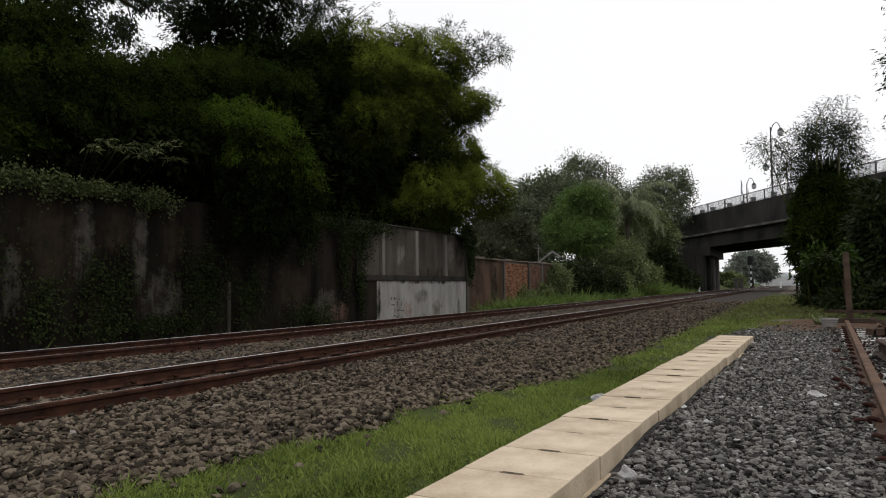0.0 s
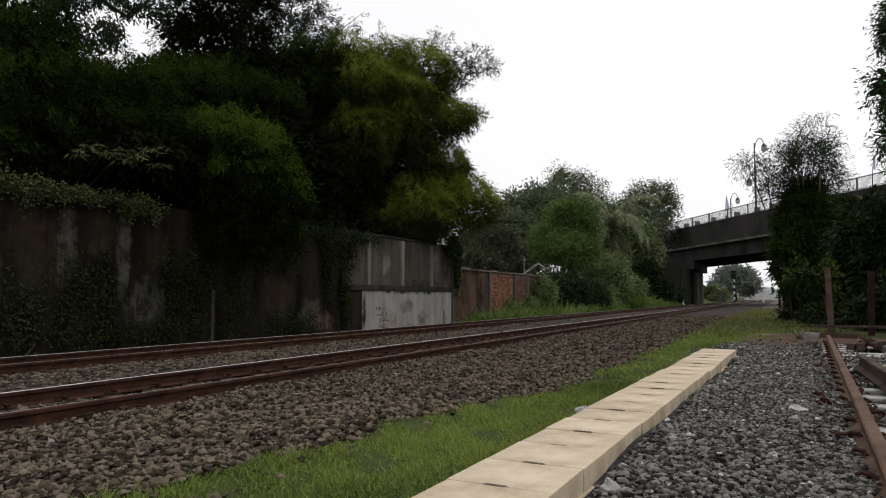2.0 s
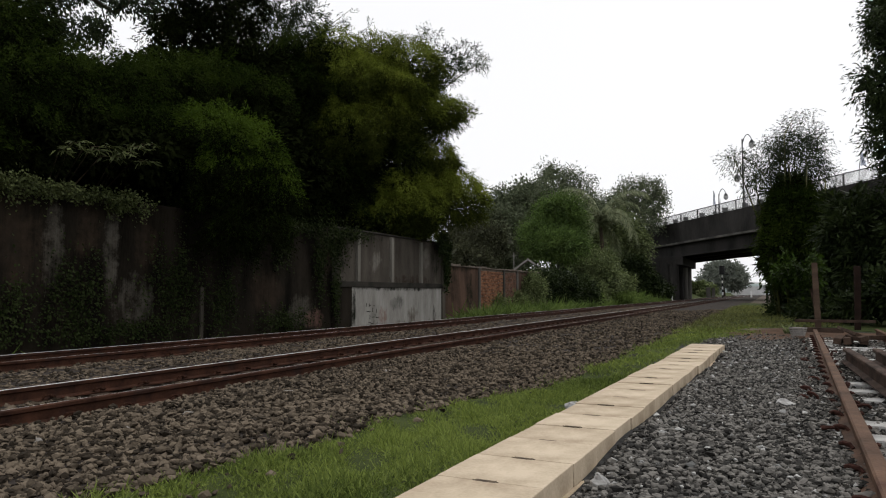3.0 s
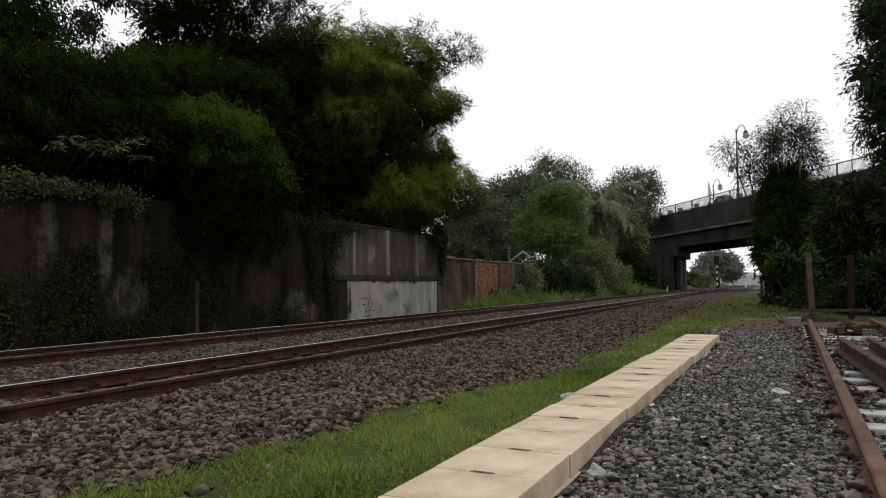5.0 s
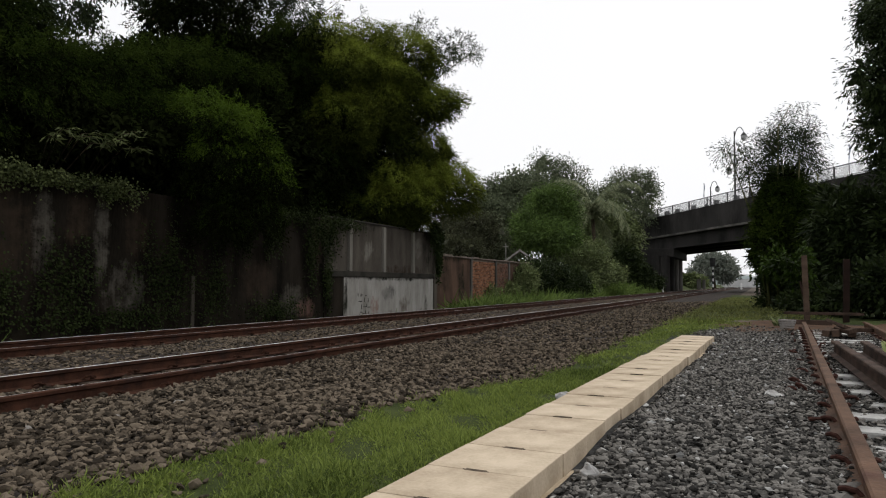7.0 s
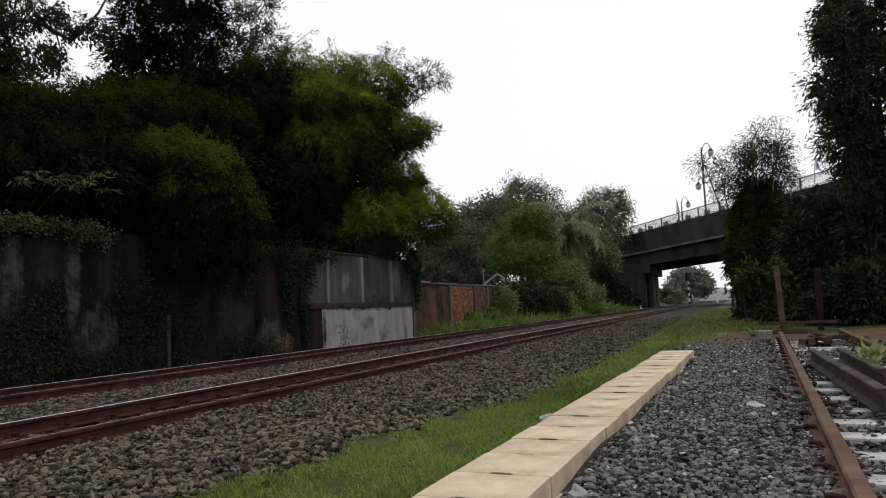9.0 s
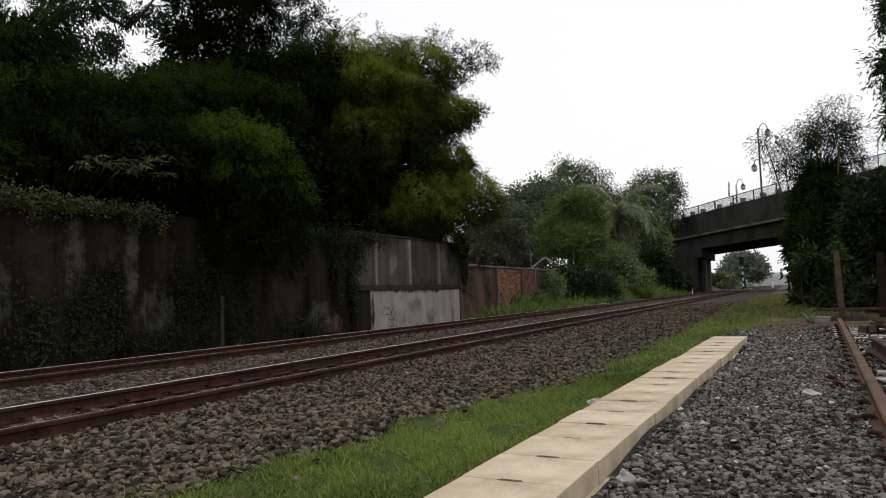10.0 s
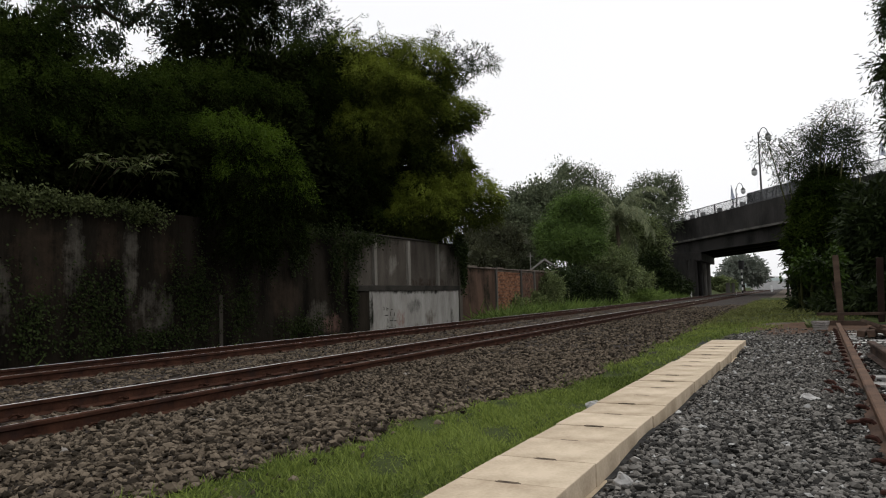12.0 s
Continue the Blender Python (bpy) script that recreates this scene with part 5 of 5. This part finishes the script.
def vine(name, patches, n, leaf, mat, label):
    """Ivy-like leaves lying over a face of the wall; patches (y, z, ry, rz)."""
    cs, ds = [], []
    w = np.array([p[2] * p[3] for p in patches])
    for p, k in zip(patches, (n * w / w.sum()).astype(int)):
        yy, zz = p[0] + rng.normal(0, 0.5, k) * p[2], p[1] + rng.normal(0, 0.5, k) * p[3]
        strand = np.sin(yy * 7.3) * 0.4 * p[3]
        cs.append(np.stack([WX + 0.06 + np.abs(rng.normal(0, 0.07, k)) + 0.10 * np.exp(-((zz - 3.3) / 0.3) ** 2), yy, zz + strand * 0.5], -1))
        d = np.stack([rng.uniform(0.2, 1.0, k), rng.normal(0, 0.6, k), rng.normal(-0.7, 0.5, k)], -1)
        ds.append(d)
    return tagged(leaves_mesh(name, np.concatenate(cs), np.concatenate(ds), leaf[0], leaf[1], mat), label, "vine", kind="stuff")


vine("vine", [(5.0, 3.42, 2.6, 0.24), (8.0, 3.4, 2.2, 0.24), (10.5, 3.36, 1.6, 0.2), (12.0, 3.3, 0.5, 0.3)], 10000, (0.065, 0.052), L_VINE, "pale green creeper along the top of the wall")
L_IVY = leaf_material("ivy_leaf", (0.006, 0.01, 0.003), (0.034, 0.046, 0.015), 0.12, 0.04)
vine("vine", [(19.0, 3.35, 1.8, 0.3), (20.3, 2.4, 0.4, 1.3), (16.7, 2.9, 0.5, 0.9), (21.3, 1.4, 0.3, 1.2), (18.2, 2.6, 0.5, 0.7), (22.2, 3.3, 1.2, 0.3), (21.2, 2.9, 0.8, 0.7)], 6000, (0.085, 0.06), L_IVY, "ivy hanging over the wall")
vine("vine", [(10.9, 1.1, 0.9, 1.0), (13.8, 1.3, 1.0, 1.2), (15.6, 1.0, 0.6, 1.0), (7.6, 1.6, 1.2, 1.3), (9.4, 0.8, 0.5, 0.8), (12.0, 0.3, 2.5, 0.3), (18.4, 0.3, 1.5, 0.4)], 9000, (0.075, 0.055), L_IVY, "thin dark creeper on the stained wall")
vine("vine", [(12.6, 3.3, 0.35, 0.4), (9.6, 3.2, 0.5, 0.3), (7.0, 3.1, 0.8, 0.4)], 700, (0.07, 0.055), L_VINE, "pale creeper ends hanging down the wall")
vine("vine", [(30.2, 3.5, 0.6, 0.5), (30.8, 2.7, 0.3, 1.0)], 2600, (0.14, 0.1), L_DARK, "dark creeper over the wall's end")
# pale drooping leaves in front of the clump
def long_leaf_shrub(p, tips, label):
    """Thin arching twigs above the wall's top, with long hanging leaves in fans."""
    th = empty("shrub", pose(*p), label, "shrub", "shrubs above the wall")
    loc = random.Random(int(p[1] * 10))
    c, d = [], []
    for q in tips:
        pts = [(-1.6, q[0] * 0.3, -1.0), (-0.6, q[0] * 0.7, q[1] + 0.05), (0.0, q[0], q[1])]
        trunk(th, pts, 0.02, 0.006, name="twig")
        for k in range(26):
            u = loc.uniform(0.25, 1.0)
            a, b = Vector(pts[1]), Vector(pts[2])
            e = a.lerp(b, u) + Vector((loc.uniform(-0.1, 0.1), loc.uniform(-0.14, 0.14), loc.uniform(-0.05, 0.05)))
            c.append(e[:])
            d.append((loc.uniform(-0.2, 0.8), loc.choice((-1, 1)) * loc.uniform(0.3, 1.0), loc.uniform(-0.9, 0.1)))
    leaves_mesh("leaves", np.array(c), np.array(d), 0.24, 0.042, L_VINE, th, "long pale hanging leaves")


long_leaf_shrub((-13.24, 10.99, 4.29), ((-0.9, -0.1), (-0.5, 0.1), (-0.1, 0.0), (0.25, 0.12), (0.6, -0.05)), "shrub with long pale drooping leaves above the wall")
long_leaf_shrub((-13.14, 11.95, 4.41), ((-0.3, -0.05), (0.05, 0.15), (0.35, -0.15), (0.3, 0.25)), "shrub with long pale drooping leaves above the wall")

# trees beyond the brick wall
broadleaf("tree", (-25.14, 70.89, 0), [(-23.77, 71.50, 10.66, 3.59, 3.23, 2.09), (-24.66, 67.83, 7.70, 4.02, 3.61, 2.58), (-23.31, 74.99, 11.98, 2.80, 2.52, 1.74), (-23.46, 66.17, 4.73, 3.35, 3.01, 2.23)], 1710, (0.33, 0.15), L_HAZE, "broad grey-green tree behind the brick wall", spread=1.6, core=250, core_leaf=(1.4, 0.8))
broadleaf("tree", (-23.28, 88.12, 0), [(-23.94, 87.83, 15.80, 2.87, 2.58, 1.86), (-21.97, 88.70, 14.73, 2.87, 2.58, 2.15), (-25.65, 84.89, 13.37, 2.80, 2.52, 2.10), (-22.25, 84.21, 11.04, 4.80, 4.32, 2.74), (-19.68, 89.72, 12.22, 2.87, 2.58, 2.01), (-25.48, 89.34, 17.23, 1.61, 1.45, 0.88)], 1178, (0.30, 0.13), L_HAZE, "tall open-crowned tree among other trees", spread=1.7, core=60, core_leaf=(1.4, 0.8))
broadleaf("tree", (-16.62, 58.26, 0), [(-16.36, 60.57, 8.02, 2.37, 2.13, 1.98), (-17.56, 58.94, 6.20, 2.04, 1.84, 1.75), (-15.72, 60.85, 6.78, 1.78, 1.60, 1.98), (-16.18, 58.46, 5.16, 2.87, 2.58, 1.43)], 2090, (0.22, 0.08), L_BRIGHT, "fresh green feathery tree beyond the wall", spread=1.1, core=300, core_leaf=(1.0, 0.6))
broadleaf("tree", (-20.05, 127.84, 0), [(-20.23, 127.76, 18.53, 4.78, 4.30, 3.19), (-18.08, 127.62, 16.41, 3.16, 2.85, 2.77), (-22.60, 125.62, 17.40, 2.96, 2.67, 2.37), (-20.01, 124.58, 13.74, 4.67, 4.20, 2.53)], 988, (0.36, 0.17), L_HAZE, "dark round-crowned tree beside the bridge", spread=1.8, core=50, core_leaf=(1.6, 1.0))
broadleaf("tree", (-22.30, 55.75, 0), [(-22.95, 55.46, 6.12, 2.39, 2.15, 1.53), (-20.71, 54.26, 5.26, 2.08, 1.87, 1.85), (-22.84, 52.22, 4.73, 1.82, 1.64, 1.82), (-21.9, 51.10, 3.73, 2.8, 2.76, 1.14)], 1520, (0.20, 0.08), L_OLIVE, "olive brown scrubby tree behind the wall", spread=1.2, core=240, core_leaf=(1.0, 0.6))
broadleaf("tree", (-20.41, 100.34, 0), [(-20.00, 98.33, 9.69, 4.69, 4.22, 3.51), (-22.16, 94.09, 7.53, 3.78, 3.41, 3.03), (-17.86, 101.47, 7.87, 3.59, 3.23, 3.19)], 1140, (0.40, 0.17), L_MID, "grey-green tree behind the palm", spread=1.6, core=240, core_leaf=(1.5, 0.9))
# creepers and bushes on the bank
broadleaf("bush", (-15.64, 56.51, 0), [(-14.3, 51.4, 1.6, 1.7, 2.2, 1.35), (-14.6, 48.6, 1.9, 1.1, 1.7, 1.0), (-13.5, 54.6, 1.2, 1.7, 1.9, 1.15)], 1710, (0.18, 0.11), L_DARK, "dense creeper-covered bush on the railway bank", spread=0.8, r=0, core=260, category="bush", group="bank bushes")
broadleaf("bush", (-14.29, 70.23, 0), [(-14.1, 63.6, 2.6, 2.2, 2.1, 1.85), (-13.4, 67.8, 1.9, 2.1, 2.0, 1.7), (-14.6, 61.0, 1.3, 2.0, 1.8, 1.3), (-13.8, 65.6, 4.2, 1.4, 1.25, 1.0)], 1710, (0.24, 0.13), L_MID, "bright green leafy bush on the railway bank", spread=0.9, r=0, core=260, category="bush", group="bank bushes")
broadleaf("bush", (-14.75, 94.09, 0), [(-14.75, 94.09, 2.20, 2.64, 2.38, 1.91), (-13.93, 101.02, 1.49, 2.34, 2.11, 1.09), (-15.42, 93.79, 4.40, 1.76, 1.58, 1.76)], 950, (0.33, 0.20), L_DARK, "dark bush beside the bridge abutment", spread=1.0, r=0, core=160, category="bush", group="bank bushes")
broadleaf("bush", (-14.52, 46.07, 0), [(-14.39, 45.03, 1.47, 1.20, 1.08, 1.05), (-14.76, 42.68, 0.56, 1.08, 0.97, 0.32), (-14.69, 39.43, 0.43, 1.00, 0.90, 0.23)], 798, (0.16, 0.08), L_MID, "straggling grey-green scrub before the brick wall", spread=0.7, r=0, core=60, category="bush", group="bank bushes")
broadleaf("bush", (-12.65, 62.21, 0), [(-14.87, 59.04, 0.38, 2.39, 2.15, 0.38), (-13.47, 66.22, 0.42, 2.89, 2.60, 0.42), (-13.65, 79.27, 0.29, 2.18, 1.96, 0.44)], 950, (0.26, 0.07), L_WEED, "low bright green grass and scrub on the bank", spread=0.6, droop=-0.6, r=0, category="bush", group="bank bushes")


def palm(base, top, n, length, label):
    th = empty("palm_tree", pose(*base), label, "palm tree")
    top = Vector(top) - Vector(base)
    trunk(th, [(0, 0, -0.3), top * 0.5 + Vector((0.2, 0, 0)), top], 0.28, 0.18)
    loc = random.Random(11)
    for k in range(n):
        az = k * 2.4 + loc.uniform(-0.2, 0.2)
        lift = (1.3, 0.35, 0.8, -0.1)[k % 4] + loc.uniform(-0.15, 0.15)
        ln = length * loc.uniform(0.8, 1.1)
        h = Vector((math.cos(az), math.sin(az), 0))
        pts, p = [], top.copy()
        for i in range(11):
            ang = lift - 2.1 * (i / 10) ** 1.25
            pts.append(p.copy())
            p = p + (h * math.cos(ang) + Vector((0, 0, math.sin(ang)))) * ln / 10
        bm = bmesh.new()
        tube(bm, pts, [0.06 * (1 - i / 11) + 0.01 for i in range(11)], 5)
        fr = part("frond", bm, L_PALM, th)
        c, d = [], []
        side = h.cross(Vector((0, 0, 1)))
        for i in range(1, 11):
            for j in range(12):
                q = pts[i - 1].lerp(pts[i], j / 12)
                for s in (-1, 1):
                    c.append(q)
                    d.append((pts[i] - pts[i - 1]).normalized() * 0.5 + side * s * 0.7 + Vector((0, 0, -0.75)))
        leaves_mesh("frond_blade", np.array([list(x) for x in c]), np.array([list(x) for x in d]), ln * 0.16, 0.085, L_PALM, fr)["kind"] = "stuff"
    return th


palm((-16.4, 77.9, 0.48), (-16.5, 77.9, 8.9), 20, 6.6, "coconut palm with long drooping fronds on the bank")

# right side: swaying bamboo, big dark tree, undergrowth
SWAY_BASE = (1.08, 30.01, 0.1)
SWAY = bamboo(SWAY_BASE, [(1.18, 30.05, 6.26, 1.03, 0.93, 1.08), (0.39, 29.71, 6.59, 0.73, 0.66, 0.56), (-0.79, 29.18, 6.20, 0.65, 0.58, 0.43), (0.10, 29.57, 5.51, 0.75, 0.68, 0.65), (1.77, 30.32, 5.62, 0.86, 0.77, 0.60), (1.08, 30.01, 7.19, 0.56, 0.50, 0.56), (1.35, 30.1, 7.8, 0.36, 0.34, 0.45), (1.85, 30.3, 7.0, 0.5, 0.45, 0.5),
                           (-0.30, 29.40, 5.73, 0.56, 0.50, 0.34)],
              560, 12, "tall feathery bamboo swaying in the wind beside the bridge", per=24, leaf=(0.16, 0.027), mat=L_DARK, core=0, plume=0)
rel = [(0.96, 29.41, 3.95, 1.16, 1.05, 1.27), (0.57, 28.69, 2.65, 0.87, 0.78, 1.14), (1.51, 29.11, 2.65, 1.24, 1.12, 1.45), (2.12, 29.93, 3.95, 1.06, 0.95, 0.95), (0.98, 29.97, 5.08, 0.86, 0.77, 0.65)]
rel = [(l[0] - SWAY_BASE[0], l[1] - SWAY_BASE[1], l[2] - SWAY_BASE[2], *l[3:]) for l in rel]
sprays_of_leaves("lower_crown", rel, 2900, 26, 0.5, 0.17, 0.034, L_DEEP, SWAY, 0.6)
# shade inside the swaying crown, put in as near-black leaves
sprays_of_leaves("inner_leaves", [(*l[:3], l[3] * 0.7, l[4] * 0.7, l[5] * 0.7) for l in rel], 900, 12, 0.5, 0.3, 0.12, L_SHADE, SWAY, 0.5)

broadleaf("tree", (4.97, 26.26, 0.3), [(3.35, 23.36, 7.08, 0.96, 0.86, 1.12), (3.64, 23.49, 8.67, 0.96, 0.86, 1.12), (3.35, 23.36, 5.56, 0.88, 0.79, 0.80), (4.37, 23.81, 6.76, 1.43, 1.29, 1.75), (4.22, 23.75, 4.53, 1.27, 1.15, 0.96), (4.74, 25.07, 9.88, 1.84, 1.66, 1.51)], 2300, (0.15, 0.042), L_DARK,
          "large dark tree with long narrow leaves", spread=0.45, droop=0.8, core=500, core_leaf=(0.5, 0.22), r=0.3)
broadleaf("shrub", (3.35, 26.64, 0.3), [(2.62, 25.77, 3.07, 1.08, 0.97, 0.99), (3.52, 25.62, 3.20, 1.05, 0.95, 0.96), (3.20, 25.48, 2.24, 1.23, 1.10, 1.05), (2.51, 26.27, 2.11, 0.92, 0.82, 1.01), (4.13, 24.80, 2.52, 1.17, 1.05, 1.34), (2.51, 26.27, 4.03, 0.73, 0.66, 0.26)], 1300, (0.3, 0.08), L_DARK,
          "dark tangled shrubs below the large tree", spread=0.6, droop=0.5, core=500, core_leaf=(0.6, 0.3), r=0.05)
broadleaf("shrub", (1.96, 30.40, 0.2), [(1.12, 31.12, 1.21, 1.03, 0.92, 0.94), (2.00, 28.23, 1.00, 1.00, 0.90, 0.84), (0.77, 30.97, 1.66, 0.67, 0.60, 0.89), (0.45, 30.82, 0.43, 0.40, 0.36, 0.40), (1.28, 24.63, 0.49, 0.70, 0.63, 0.21)], 1100, (0.17, 0.06), L_DARK, "leafy dark green undergrowth behind the posts", spread=0.5, r=0, core=260, core_leaf=(0.5, 0.25), category="shrub")
broadleaf("shrub", (3.04, 22.13, 0.2), [(2.62, 23.04, 0.86, 0.72, 0.65, 0.35), (3.32, 22.25, 1.18, 0.91, 0.82, 0.68), (4.29, 22.68, 1.18, 1.06, 0.95, 0.91), (1.99, 23.85, 0.60, 0.50, 0.45, 0.23)], 800, (0.2, 0.09), L_DARK, "low green undergrowth beside the yard track", spread=0.45, r=0, core=160, core_leaf=(0.4, 0.2), category="shrub")
broadleaf("shrub", (0.83, 21.15, 0.4), [(0.83, 21.15, 1.83, 0.61, 0.55, 0.14), (0.41, 20.97, 1.71, 0.38, 0.34, 0.18), (1.17, 21.30, 1.48, 0.21, 0.19, 0.21)], 60, (0.16, 0.07), L_BAMBOO_GREEN, "thin creeper with grey-green leaves over the posts", spread=0.4, r=0, category="shrub")

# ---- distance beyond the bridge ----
# this far tree's pale leaf colour includes the haze
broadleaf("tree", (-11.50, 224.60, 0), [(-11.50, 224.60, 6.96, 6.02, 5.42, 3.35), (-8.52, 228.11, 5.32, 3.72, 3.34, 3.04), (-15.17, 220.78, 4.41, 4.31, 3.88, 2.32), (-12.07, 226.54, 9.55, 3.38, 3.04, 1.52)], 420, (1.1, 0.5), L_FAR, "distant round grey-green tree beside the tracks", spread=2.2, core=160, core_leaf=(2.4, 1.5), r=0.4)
broadleaf("bush", (-15.50, 179.08, 0), [(-15.50, 179.08, 2.18, 2.98, 2.68, 1.63), (-13.79, 190.77, 1.82, 2.29, 2.07, 1.15)], 200, (0.8, 0.4), L_MID, "green scrub beyond the bridge pier", spread=1.2, r=0, core=70, core_leaf=(1.6, 1.0), category="bush")


def signal():
    th = empty("railway_signal", pose(-8.54, 160.28, 0), "black and white striped railway signal post", "signal")
    for k in range(8):
        bm = bmesh.new()
        tube(bm, [(0, 0, k * 0.62), (0, 0, (k + 1) * 0.62)], 0.16, 8)
        part("pole_band", bm, M_WHITE if k % 2 else M_BLACK, th)
    bm = bmesh.new()
    tube(bm, [(0, -0.1, 5.0), (0, -0.1, 6.8)], 0.55, 12)
    part("signal_head", bm, M_BLACK, th)


signal()
for q, w, h, m, lab in (((-13.72, 116.42), 0.4, 1.2, M_WHITE, "small white marker post beside the track"), ((-11.27, 159.07), 0.8, 2.2, M_PIER, "grey trackside cabinet post"), ((-10.29, 159.51), 0.6, 2.2, M_PIER, "grey trackside cabinet post"),
                        ((-3.48, 184.40), 0.4, 1.4, M_WHITE, "small white marker post beside the track"), ((-0.01, 87.50), 0.25, 1.6, M_BLACK, "dark short post beside the track")):
    bm = bmesh.new()
    box(bm, -w / 2, w / 2, -w / 2, w / 2, -0.2, h, 0.05)
    box(bm, -w * 0.6, w * 0.6, -w * 0.6, w * 0.6, h, h + 0.08, 0.02)
    o = part("marker_post", bm, m, None)
    o.location = (q[0], q[1], float(ground_z(q[0], q[1])))
    tagged(o, lab, "post")


def shed():
    th = empty("shed", pose(-5.32, 358.59, 0, 0, 0, -15), "pale distant shed with a low gable roof", "shed")
    bm = bmesh.new()
    box(bm, -9, 9, -5, 5, -1, 4)
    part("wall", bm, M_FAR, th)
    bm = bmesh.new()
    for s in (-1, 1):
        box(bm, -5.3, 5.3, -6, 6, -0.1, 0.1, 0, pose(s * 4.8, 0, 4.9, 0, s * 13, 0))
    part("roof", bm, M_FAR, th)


shed()


def far_woods():
    """Low tree line at the horizon, all round, with haze put into its colour."""
    v, f = [], []
    n = 360
    for i in range(n):
        a = 2 * math.pi * i / n
        r = 700 + 40 * math.sin(5 * a)
        h = 9 + 5 * noise.noise(Vector((math.cos(a) * 30, math.sin(a) * 30, 0))) + 3 * noise.noise(Vector((math.cos(a) * 120, math.sin(a) * 120, 3)))
        for (dr, z) in ((-25, -6), (-12, h * 0.7), (0, h), (30, -6)):
            v.append(((r + dr) * math.cos(a), (r + dr) * math.sin(a), z))
    for i in range(n):
        j = (i + 1) % n
        for k in range(3):
            f.append((i * 4 + k, j * 4 + k, j * 4 + k + 1, i * 4 + k + 1))
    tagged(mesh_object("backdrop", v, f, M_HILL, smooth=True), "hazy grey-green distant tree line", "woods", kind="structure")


far_woods()


# ---- what moves ----
def bridge_pose(u, y):
    return BR @ pose(u, y, 12.5 + bz(u))


def motions():
    walk(CAR, [(t, bridge_pose(u, 4.0)) for t, u in ((0.0, 92.0), (2.0, 64.0), (4.0, 36.0), (4.8, 20.0), (5.4, 10.5), (6.0, 2.5), (6.6, -3.5), (7.2, -9.0), (9.0, -24.0), (10.0, -34.0), (12.0, -54.0))])
    walk(BUS, [(t, bridge_pose(u, 4.5)) for t, u in ((0.0, 150.0), (5.0, 128.0), (8.0, 91.0), (10.5, 47.5), (11.0, 39.5), (11.6, 28.9), (12.0, 23.4))])
    rows = []
    base = pose(*SWAY_BASE)
    for t, lean in ((0.0, 0.5), (0.8, -0.2), (1.6, 0.2), (2.4, -0.3), (3.2, 0.0), (4.0, 0.6), (4.8, -0.4), (5.6, 0.1), (6.4, 0.0), (7.2, 0.6), (8.0, 1.6), (8.8, 2.6), (9.2, 3.6), (9.8, 5.2), (10.2, 4.0), (10.7, 4.8), (11.1, 6.2), (11.5, 5.0), (12.0, 5.6)):
        rows.append((t, base @ pose(0, 0, 0, 0, lean, 0)))
    walk(SWAY, rows)
    for k, fl in enumerate(FLAGS):
        m = fl.matrix_world.copy()
        walk(fl, [(0.4 * i, m @ pose(0, 0, 0, 0, 0, 28 * math.sin(1.7 * i + k) - 10)) for i in range(31)])


motions()
